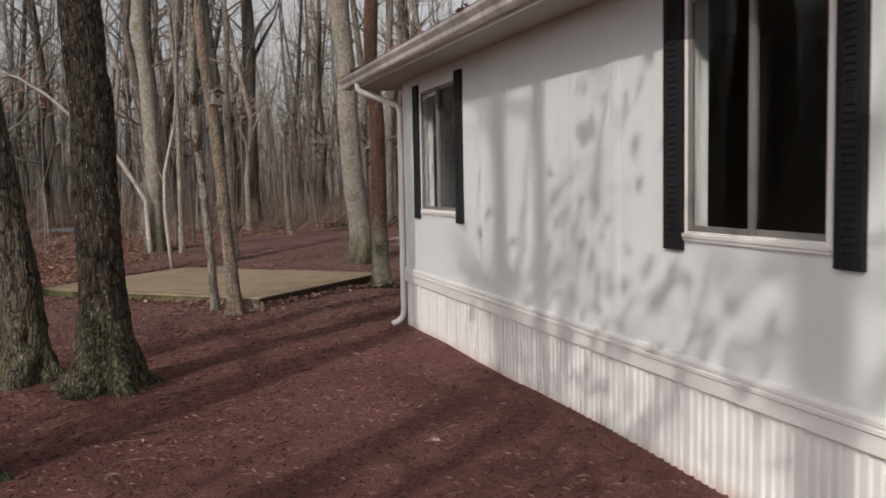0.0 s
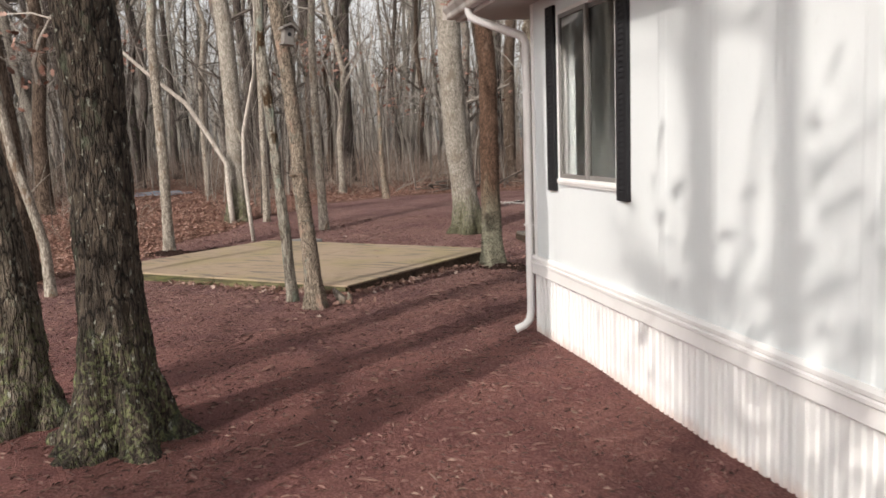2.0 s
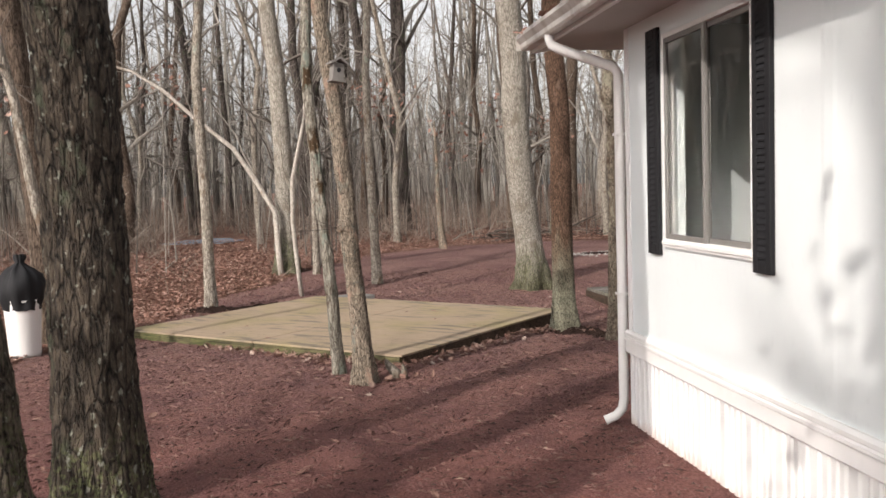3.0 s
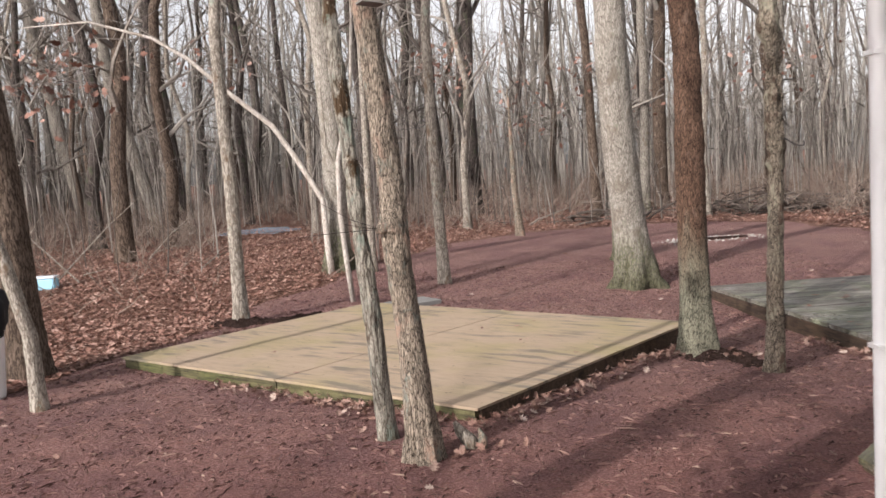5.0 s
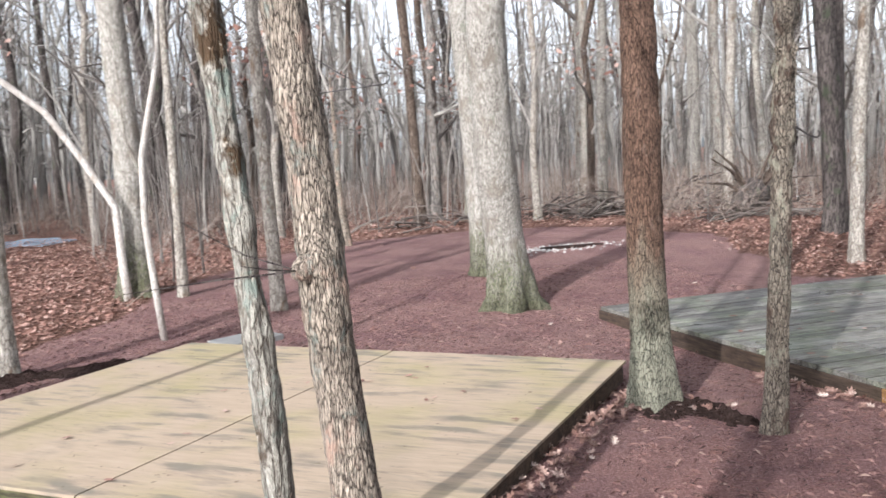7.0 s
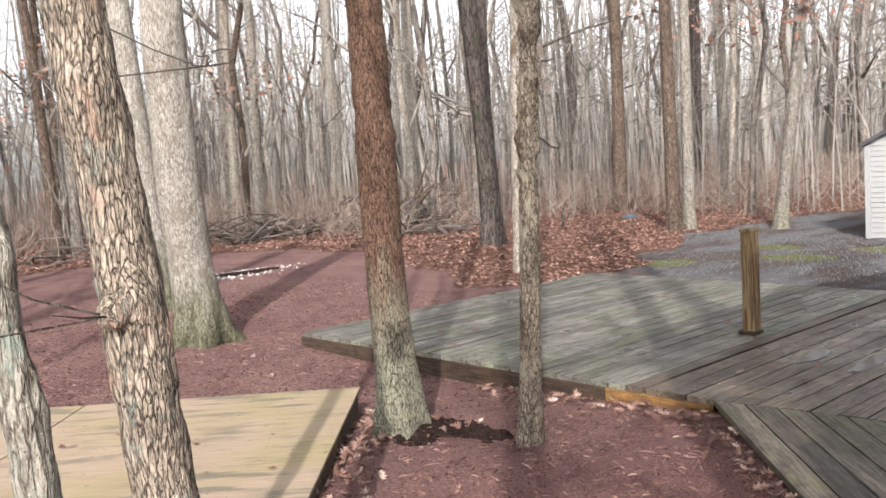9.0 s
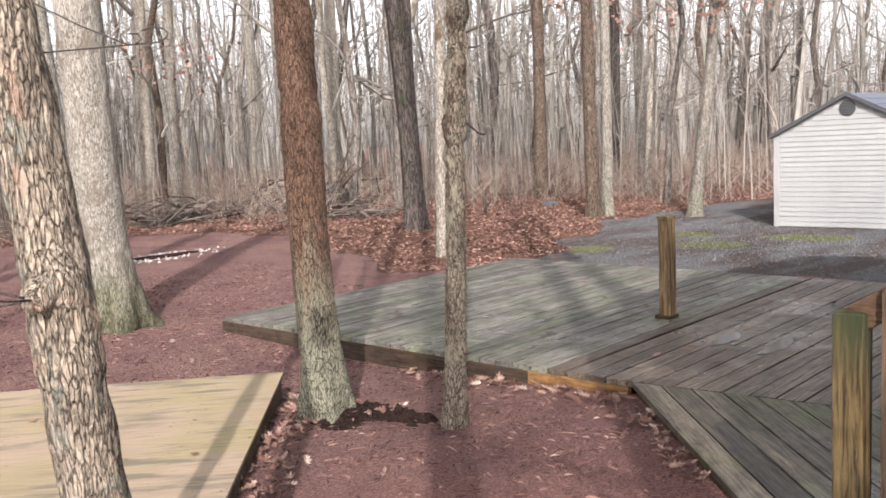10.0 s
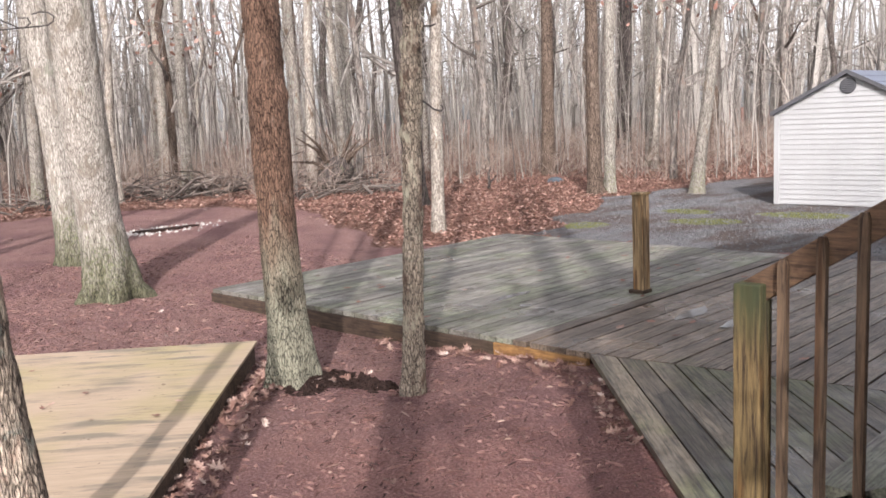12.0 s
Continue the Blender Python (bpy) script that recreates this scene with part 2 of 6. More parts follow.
def ground_material():
    m, nt, b = mat("ground", 0.95, spec=0.2)
    v = coords(nt, local=False)
    g1, g2, g3 = fbm(nt, v, 72, 5, 0.75), fbm(nt, v, 1.3, 4, 0.6), fbm(nt, v, 14, 4, 0.7)
    mulch = ramp(nt, g1, [(0.28, (0.072, 0.036, 0.030)), (0.5, (0.285, 0.126, 0.108)), (0.70, (0.50, 0.282, 0.245))])
    mulch = mix(nt, grey(nt, g2, 0.38, 0.66), mulch, mix(nt, 1.0, mulch, (0.74, 0.68, 0.74), "MULTIPLY"))
    damp = grey(nt, fbm(nt, v, 3.4, 5, 0.7), 0.56, 0.68)
    mulch = mix(nt, mul(nt, damp, 0.6), mulch, mix(nt, 1.0, mulch, (0.50, 0.46, 0.48), "MULTIPLY"))
    mulch = mix(nt, grey(nt, g3, 0.55, 0.75), mulch, mix(nt, 1.0, mulch, (1.25, 1.15, 1.05), "MULTIPLY"))
    # towards the back of the yard the mulch turns less red and greyer
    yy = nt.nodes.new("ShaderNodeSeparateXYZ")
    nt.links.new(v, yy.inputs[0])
    back_mask = mul(nt, grey(nt, mul(nt, yy.outputs["Y"], mul(nt, g2, 6.0), "ADD"), 10.5, 15.5), 0.85)
    mulch = mix(nt, back_mask, mulch, mix(nt, 1.0, mulch, (0.93, 1.24, 1.27), "MULTIPLY"))
    litter = ramp(nt, fbm(nt, v, 24, 5, 0.8), [(0.3, (0.05, 0.027, 0.02)), (0.5, (0.18, 0.096, 0.07)), (0.7, (0.32, 0.195, 0.145))])
    litter = mix(nt, grey(nt, g2, 0.4, 0.65), litter, mix(nt, 1.0, litter, (0.70, 0.66, 0.62), "MULTIPLY"))
    gravel = ramp(nt, fbm(nt, v, 70, 4, 0.8), [(0.3, (0.055, 0.053, 0.055)), (0.5, (0.15, 0.147, 0.150)), (0.72, (0.36, 0.355, 0.355))])
    earth = ramp(nt, g1, [(0.3, (0.035, 0.027, 0.023)), (0.7, (0.17, 0.13, 0.11))])
    gravel = mix(nt, grey(nt, fbm(nt, coords(nt, (0.5, 1.3, 1), local=False), 0.8, 4, 0.65), 0.42, 0.55), gravel, earth)
    moss = ramp(nt, g1, [(0.3, (0.06, 0.07, 0.02)), (0.7, (0.24, 0.24, 0.08))])
    at = nt.nodes.new("ShaderNodeAttribute")
    at.attribute_name = "cover"
    s = nt.nodes.new("ShaderNodeSeparateColor")
    nt.links.new(at.outputs["Color"], s.inputs[0])
    soft = mul(nt, mul(nt, g3, 0.5, "SUBTRACT"), 0.9)
    leafy = grey(nt, mul(nt, s.outputs[0], soft, "ADD"), 0.42, 0.58)
    stony = grey(nt, mul(nt, s.outputs[1], soft, "ADD"), 0.42, 0.58)
    mossy = grey(nt, mul(nt, s.outputs[2], soft, "ADD"), 0.45, 0.6)
    col = mix(nt, leafy, mulch, litter)
    col = mix(nt, stony, col, gravel)
    col = mix(nt, mossy, col, moss)
    nt.links.new(col, b.inputs["Base Color"])
    bump(nt, b, mul(nt, g1, mul(nt, g3, 0.3), "ADD"), 0.04, 1.0)
    return m


def board_material(name, base, dark, tint, tint_at, rot=0.0, along="x", rough=0.75, stretch=14.0, worn=0.5):
    """Weathered boards: grain and stains that run along the board."""
    m, nt, b = mat(name, rough, spec=0.35)
    sc = (1.0, stretch, stretch) if along == "x" else (stretch, 1.0, stretch)
    v = coords(nt, sc, local=False, rot=(0, 0, rot))
    grain = fbm(nt, v, 5.0, 5, 0.7)
    streak = fbm(nt, v, 1.1, 4, 0.6)
    flat = coords(nt, local=False)
    blot = fbm(nt, flat, 1.6, 4, 0.65)
    col = ramp(nt, grain, [(0.33, dark), (0.52, base), (0.68, tuple(min(1, 1.4 * c) for c in base))])
    mottle = fbm(nt, flat, 9.0, 5, 0.7)
    col = mix(nt, grey(nt, mottle, 0.50, 0.62), col, mix(nt, 1.0, col, (0.66, 0.63, 0.60), "MULTIPLY"))
    col = mix(nt, grey(nt, streak, worn, worn + 0.14), col, mix(nt, 1.0, col, (0.52, 0.50, 0.50), "MULTIPLY"))
    col = mix(nt, mul(nt, grey(nt, blot, tint_at, tint_at + 0.14), 0.6), col, mix(nt, 1.0, col, tint, "MULTIPLY"))
    tone = grey(nt, rnd(nt), 0.0, 1.0)
    col = mix(nt, tone, col, mix(nt, 1.0, col, (0.52, 0.51, 0.52), "MULTIPLY"))
    nt.links.new(col, b.inputs["Base Color"])
    wet = grey(nt, fbm(nt, flat, 1.1, 3, 0.6), 0.52, 0.64)
    nt.links.new(mul(nt, mul(nt, wet, -0.28), rough, "ADD"), b.inputs["Roughness"])
    bump(nt, b, grain, 0.004, 0.8)
    return m


PLATFORM_ANGLE = radians(138.6)
DECK = board_material("weathered_deck", (0.252, 0.238, 0.206), (0.055, 0.051, 0.045), (0.78, 0.95, 0.66), 0.46, 0.0, "x", 0.55, 16.0, 0.50)
DECK_WARM = board_material("damp_brown_deck", (0.205, 0.162, 0.124), (0.034, 0.026, 0.020), (0.80, 0.95, 0.66), 0.58, 0.0, "x", 0.5, 16.0, 0.50)
DECK_DIAG = board_material("weathered_deck_diagonal", (0.160, 0.136, 0.101), (0.025, 0.020, 0.015), (0.66, 0.95, 0.42), 0.46, radians(-45), "x", 0.52, 16.0, 0.50)
RIM_DARK = board_material("dark_rim", (0.105, 0.07, 0.046), (0.026, 0.017, 0.012), (0.8, 0.9, 0.6), 0.55, 0.0, "y", 0.85)
RIM_NEW = board_material("orange_rim", (0.25, 0.135, 0.05), (0.11, 0.055, 0.022), (0.8, 0.8, 0.6), 0.6, 0.0, "y", 0.8)
RIM_PLAT = board_material("platform_rim", (0.125, 0.115, 0.055), (0.04, 0.035, 0.02), (0.72, 0.92, 0.55), 0.46, -PLATFORM_ANGLE, "x", 0.85)
RAILWOOD = board_material("rail_timber", (0.115, 0.068, 0.038), (0.034, 0.019, 0.011), (0.62, 0.80, 0.42), 0.55, 0.0, "y", 0.75)


def sheet_material():
    """Plywood bleached tan, with a green tinge and dark mildew streaks along the grain."""
    m, nt, b = mat("platform_sheet", 0.85, spec=0.25)
    rot = (0, 0, -PLATFORM_ANGLE)
    flat = coords(nt, local=False)
    grain = fbm(nt, coords(nt, (1.0, 14.0, 1.0), False, rot), 4.0, 5, 0.7)
    streak = fbm(nt, coords(nt, (1.3, 6.5, 1.0), False, rot), 1.5, 4, 0.6)
    where = fbm(nt, flat, 1.3, 3, 0.6)
    col = ramp(nt, grain, [(0.25, (0.275, 0.21, 0.148)), (0.55, (0.352, 0.270, 0.193)), (0.8, (0.40, 0.315, 0.232))])
    green = grey(nt, fbm(nt, flat, 0.9, 4, 0.6), 0.48, 0.64)
    col = mix(nt, mul(nt, green, 0.6), col, mix(nt, 1.0, col, (0.80, 0.90, 0.58), "MULTIPLY"))
    dirt = mul(nt, grey(nt, streak, 0.49, 0.62), grey(nt, where, 0.42, 0.56))
    col = mix(nt, mul(nt, dirt, 0.8), col, (0.14, 0.125, 0.10))
    line = mul(nt, grey(nt, fbm(nt, coords(nt, (1.6, 24.0, 1.0), False, rot), 3.2, 3, 0.6), 0.60, 0.68), grey(nt, fbm(nt, flat, 2.3, 4, 0.6), 0.45, 0.62))
    col = mix(nt, mul(nt, line, 0.7), col, (0.12, 0.10, 0.075))
    spot = grey(nt, fbm(nt, flat, 26, 2, 0.5), 0.70, 0.74)
    col = mix(nt, mul(nt, spot, 0.7), col, (0.10, 0.075, 0.05))
    nt.links.new(col, b.inputs["Base Color"])
    bump(nt, b, grain, 0.0015, 0.5)
    return m


PLANK = sheet_material()


def upright_wood(name, base, dark, green_from):
    m, nt, b = mat(name, 0.78, spec=0.3)
    v = coords(nt, (16, 16, 1.0))
    grain = fbm(nt, v, 3.2, 5, 0.7, 0.6)
    band = fbm(nt, coords(nt, (9, 9, 0.7)), 2.0, 3, 0.6)
    col = ramp(nt, grain, [(0.36, dark), (0.5, base), (0.64, tuple(min(1, 1.55 * c) for c in base))])
    col = mix(nt, grey(nt, band, 0.50, 0.58), col, mix(nt, 1.0, col, (0.62, 0.50, 0.40), "MULTIPLY"))
    z = nt.nodes.new("ShaderNodeSeparateXYZ")
    nt.links.new(coords(nt), z.inputs[0])
    g = grey(nt, mul(nt, z.outputs["Z"], mul(nt, band, 0.5), "ADD"), green_from, green_from + 0.22)
    col = mix(nt, mul(nt, g, 0.85), col, (0.028, 0.038, 0.016))
    nt.links.new(col, b.inputs["Base Color"])
    bump(nt, b, grain, 0.007, 0.9)
    return m


POSTWOOD = upright_wood("post_wood", (0.118, 0.083, 0.036), (0.024, 0.014, 0.008), 0.84)
BALWOOD = upright_wood("baluster_wood", (0.085, 0.056, 0.034), (0.018, 0.011, 0.007), 2.6)
STUBWOOD = upright_wood("stub_post_wood", (0.18, 0.125, 0.065), (0.06, 0.038, 0.02), 1.02)


def painted(name, color, rough=0.45, dirt=(0.55, 0.5, 0.46), amount=0.35, scale=2.0):
    m, nt, b = mat(name, rough, spec=0.4)
    v = coords(nt, (1, 1, 0.45), local=False)
    n1, n2 = fbm(nt, v, scale, 5, 0.62), fbm(nt, v, 30, 3, 0.6)
    col = mix(nt, mul(nt, grey(nt, n1, 0.45, 0.8), amount), color, tuple(c * d for c, d in zip(color, dirt)))
    col = mix(nt, mul(nt, grey(nt, n2, 0.62, 0.75), 0.15), col, tuple(0.7 * c for c in color))
    nt.links.new(col, b.inputs["Base Color"])
    bump(nt, b, n2, 0.001, 0.35)
    return m


def skirt_material():
    m, nt, b = mat("skirting_vinyl", 0.42, spec=0.4)
    v = coords(nt, (1, 1, 0.5), local=False)
    col = mix(nt, mul(nt, grey(nt, fbm(nt, v, 3, 5, 0.6), 0.45, 0.8), 0.3), (0.80, 0.80, 0.79), (0.55, 0.52, 0.48))
    z = nt.nodes.new("ShaderNodeSeparateXYZ")
    nt.links.new(coords(nt, local=False), z.inputs[0])
    splash = grey(nt, mul(nt, z.outputs["Z"], mul(nt, fbm(nt, v, 7, 4, 0.7), -0.20), "ADD"), 0.02, -0.10)
    col = mix(nt, mul(nt, splash, 0.75), col, (0.50, 0.33, 0.25))
    nt.links.new(col, b.inputs["Base Color"])
    return m


IRON = painted("rusted_iron", (0.035, 0.03, 0.028), 0.6, (1.6, 0.9, 0.6), 0.5, 40.0)
WALL = painted("house_wall_paint", (0.73, 0.77, 0.775), 0.5, (0.80, 0.80, 0.80), 0.35, 1.6)
TRIM = painted("white_trim", (0.80, 0.79, 0.78), 0.4, (0.7, 0.66, 0.62), 0.25, 4.0)
GUTTER = painted("gutter_white", (0.58, 0.555, 0.525), 0.45, (0.42, 0.35, 0.28), 0.85, 7.0)
# soffit colour lowered to deepen the shade under the eave
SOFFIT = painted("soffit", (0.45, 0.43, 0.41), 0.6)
SKIRT = skirt_material()
SHUTTER = painted("black_shutter", (0.008, 0.008, 0.010), 0.75, (1.6, 1.6, 1.6), 0.4, 6.0)
ROOF = painted("roof_shingle", (0.16, 0.15, 0.145), 0.9, (0.5, 0.5, 0.5), 0.6, 6.0)
# indoor dimness put into the colour of the rooms behind the glass
DIM_ROOM = painted("dim_room_wall", (0.16, 0.14, 0.12), 0.8)
SASH = painted("sash_metal", (0.20, 0.19, 0.18), 0.4, (0.7, 0.7, 0.7), 0.3, 6.0)
SHED_WALL = painted("shed_vinyl", (0.335, 0.335, 0.33), 0.5, (0.72, 0.70, 0.66), 0.35, 3.0)
SHED_ROOF = painted("shed_roof", (0.12, 0.135, 0.17), 0.6, (0.6, 0.6, 0.6), 0.5, 5.0)
SHED_DARK = painted("shed_dark_trim", (0.07, 0.07, 0.075), 0.6)
CONCRETE = painted("grey_slab", (0.20, 0.195, 0.185), 0.9, (0.5, 0.5, 0.5), 0.6, 8.0)
SLATE = painted("slate_stone", (0.075, 0.09, 0.105), 0.8, (0.6, 0.6, 0.6), 0.6, 9.0)
GREYWOOD = painted("birdhouse_wood", (0.21, 0.195, 0.18), 0.85, (0.4, 0.4, 0.4), 0.7, 14.0)
BLUE = painted("blue_plastic", (0.33, 0.62, 0.78), 0.4)
PALEBLUE = painted("pale_plastic", (0.60, 0.67, 0.74), 0.45)
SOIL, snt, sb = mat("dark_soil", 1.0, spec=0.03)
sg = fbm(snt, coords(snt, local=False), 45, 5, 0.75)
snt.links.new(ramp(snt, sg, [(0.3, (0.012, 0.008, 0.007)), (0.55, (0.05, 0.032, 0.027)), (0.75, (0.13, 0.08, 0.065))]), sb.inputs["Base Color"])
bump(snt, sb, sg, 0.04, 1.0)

GLASS, gnt, gb = mat("window_glass", 0.02)
gb.inputs["Base Color"].default_value = (0.72, 0.74, 0.73, 1)
gb.inputs["Transmission Weight"].default_value, gb.inputs["IOR"].default_value = 1.0, 1.28
WATER, wnt, wb = mat("still_water", 0.06)
wb.inputs["Base Color"].default_value = (0.10, 0.10, 0.10, 1)
wb.inputs["IOR"].default_value = 1.33
bump(wnt, wb, fbm(wnt, coords(wnt, local=False), 9, 3, 0.5), 0.004, 0.4)
# the sky's reflection is painted in as a pale blue base colour
POND, pnt, pb = mat("sky_tinted_water", 0.25, spec=1.0)
pb.inputs["Base Color"].default_value = (0.30, 0.36, 0.44, 1)
bump(pnt, pb, fbm(pnt, coords(pnt, local=False), 5, 3, 0.5), 0.01, 0.4)
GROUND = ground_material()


# ---- mesh tools ----
class Mesh:
    """Gathers points and faces for one mesh."""

    def __init__(self):
        self.v, self.f = [], []

    def add(self, pts, faces):
        n = len(self.v)
        self.v.extend(tuple(p) for p in pts)
        self.f.extend(tuple(n + k for k in f) for f in faces)
        return self

    def box(self, x0, x1, y0, y1, z0, z1, m=None):
        p = [Vector((x, y, z)) for z in (z0, z1) for x, y in ((x0, y0), (x1, y0), (x1, y1), (x0, y1))]
        if m is not None:
            p = [m @ q for q in p]
        return self.add(p, [(3, 2, 1, 0), (4, 5, 6, 7), (0, 1, 5, 4), (1, 2, 6, 5), (2, 3, 7, 6), (3, 0, 4, 7)])

    def prism(self, poly, z0, z1):
        n = len(poly)
        p = [(x, y, z0) for x, y in poly] + [(x, y, z1) for x, y in poly]
        return self.add(p, [tuple(range(n - 1, -1, -1)), tuple(range(n, 2 * n))] + [(k, (k + 1) % n, n + (k + 1) % n, n + k) for k in range(n)])

    def sweep(self, profile, a, b, axis):
        """A closed profile in two axes, drawn out from a to b along the third."""
        n = len(profile)

        def put(u, w, s):
            return {"x": (s, u, w), "y": (u, s, w), "z": (u, w, s)}[axis]

        p = [put(u, w, a) for u, w in profile] + [put(u, w, b) for u, w in profile]
        return self.add(p, [tuple(range(n - 1, -1, -1)), tuple(range(n, 2 * n))] + [(k, (k + 1) % n, n + (k + 1) % n, n + k) for k in range(n)])

    def tube(self, pts, radii, sides=6, cap=True):
        pts = [Vector(p) for p in pts]
        base = len(self.v)
        ref = Vector((0.3, 1, 0.1))
        for k, p in enumerate(pts):
            d = (pts[min(k + 1, len(pts) - 1)] - pts[max(k - 1, 0)]).normalized()
            u = d.cross(ref)
            if u.length < 0.05:
                u = d.cross(Vector((1, 0, 0)))
            u.normalize()
            w = d.cross(u)
            for s in range(sides):
                a = 2 * math.pi * s / sides
                self.v.append(tuple(p + radii[k] * (math.cos(a) * u + math.sin(a) * w)))
        for k in range(len(pts) - 1):
            for s in range(sides):
                a, b = base + k * sides + s, base + k * sides + (s + 1) % sides
                self.f.append((a, b, b + sides, a + sides))
        if cap:
            self.f.append(tuple(base + s for s in range(sides - 1, -1, -1)))
            self.f.append(tuple(base + (len(pts) - 1) * sides + s for s in range(sides)))
        return self

    def done(self, name, material, smooth=False):
        me = bpy.data.meshes.new(name)
        me.from_pydata(self.v, [], self.f)
        me.materials.append(material)
        if smooth:
            me.polygons.foreach_set("use_smooth", [True] * len(me.polygons))
        me.update()
        return me


def empty(name, x=0.0, y=0.0, z=0.0):
    e = new(name)
    e.location = (x, y, z)
    return e


def part(name, mesh, material, parent, label="", smooth=False):
    ob = new(name, mesh.done(name, material, smooth) if isinstance(mesh, Mesh) else mesh)
    ob.parent = parent
    if label:
        tagged(ob, label)
    return ob


def bevel(ob, width, segments=2):
    b = ob.modifiers.new("bevel", "BEVEL")
    b.width, b.segments, b.limit_method = width, segments, "ANGLE"
    return ob


def smooth01(a, b, x):
    t = min(1.0, max(0.0, (x - a) / (b - a)))
    return t * t * (3 - 2 * t)


def height(x, y):
    """The lie of the ground."""
    h = -0.12 * math.exp(-((x - 4.7) / 2.2) ** 2 - ((y - 14.0) / 2.3) ** 2)
    h += 0.20 * smooth01(15.8, 19.5, y) * (1 - 0.5 * smooth01(10, 13, x))
    h -= 0.07 * smooth01(10, 13, x) * (1 - smooth01(14.5, 17, y))
    h += 0.05 * math.exp(-((min(x, 2.43) - 2.43) / 0.22) ** 2) * smooth01(4.6, 3.6, x) * smooth01(9.0, 8.6, y) if x < 4.6 else 0.0
    h += 0.018 * noise.noise((x * 0.6, y * 0.6, 3.0)) + 0.008 * noise.noise((x * 2.3, y * 2.3, 7.0))
    return h


def inside(x, y, poly):
    hit = False
    for (ax, ay), (bx, by) in zip(poly, poly[1:] + poly[:1]):
        if (ay > y) != (by > y) and x < ax + (y - ay) * (bx - ax) / (by - ay):
            hit = not hit
    return hit


YARD = [(-3.6, -14), (-3.3, 8), (-2.7, 11.6), (-1.9, 13.6), (-0.9, 16.0), (-0.5, 17.2), (0.6, 18.9), (1.7, 21.6), (4.0, 23.2), (6.2, 23.6), (8.4, 21.8), (8.3, 18.9), (7.3, 16.6), (7.6, 15.7), (8.7, 15.6), (9.0, 4), (9, -14)]
DRIVE = [(8.8, 15.55), (9.6, 15.75), (11.5, 16.4), (13.3, 17.15), (15.2, 16.9), (18, 16.6), (24, 16.4), (24, -4), (8.7, -4)]


def cover(x, y):
    """How far the place is covered by leaves, gravel and moss, 0 to 1 each."""
    jx, jy = x + 0.45 * noise.noise((x * 0.8, y * 0.8, 1)), y + 0.45 * noise.noise((x * 0.8, y * 0.8, 5))
    stony = 1.0 if inside(jx, jy, DRIVE) else 0.0
    leafy = 0.0 if stony or inside(jx, jy, YARD) else 1.0
    moss = 0.0
    if stony:
        for mx, my, rx, ry in ((10.0, 15.45, 0.45, 0.45), (11.1, 14.2, 0.55, 0.6), (12.6, 13.5, 0.5, 0.8), (12.4, 15.2, 0.4, 0.5)):
            d = math.hypot((x - mx) / rx, (y - my) / ry)
            moss = max(moss, 1 - smooth01(0.5, 1.2, d))
    return leafy, stony, moss


# ---- ground ----
def axis_steps(lo, hi, step, far):
    inner = list(np.arange(lo, hi + 1e-6, step))
    out, d, grow = [], 0.0, step
    while d < far:
        grow *= 1.35
        d += grow
        out.append(d)
    return [lo - d for d in reversed(out)] + inner + [hi + d for d in out]


def build_ground():
    xs, ys = axis_steps(-9, 17, 0.14, 600), axis_steps(-3, 27, 0.14, 600)
    nx = len(xs)
    pts, tint = [], []
    for y in ys:
        for x in xs:
            pts.append((x, y, height(x, y)))
            tint.extend((*cover(x, y), 1.0))
    faces = [(j * nx + i, j * nx + i + 1, (j + 1) * nx + i + 1, (j + 1) * nx + i) for j in range(len(ys) - 1) for i in range(nx - 1)]
    me = bpy.data.meshes.new("ground")
    me.from_pydata(pts, [], faces)
    layer = me.color_attributes.new("cover", "FLOAT_COLOR", "POINT")
    layer.data.foreach_set("color", tint)
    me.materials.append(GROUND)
    me.polygons.foreach_set("use_smooth", [True] * len(me.polygons))
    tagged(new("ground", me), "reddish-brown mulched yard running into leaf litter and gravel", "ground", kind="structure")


build_ground()


# ---- house ----
WX, NY, SY, EX = 2.43, 8.66, -6.0, 6.9
house = tagged(empty("house", 4.6, 2.0, 0.0), "white single-storey mobile home with black shutters and ribbed skirting", "house")
house.matrix_basis = Matrix.Translation((0.028, 0.0, 0.0))
WINDOWS = [(7.05, 8.07), (2.71, 3.68)]
W_LOW, W_TOP = 1.215, 2.36


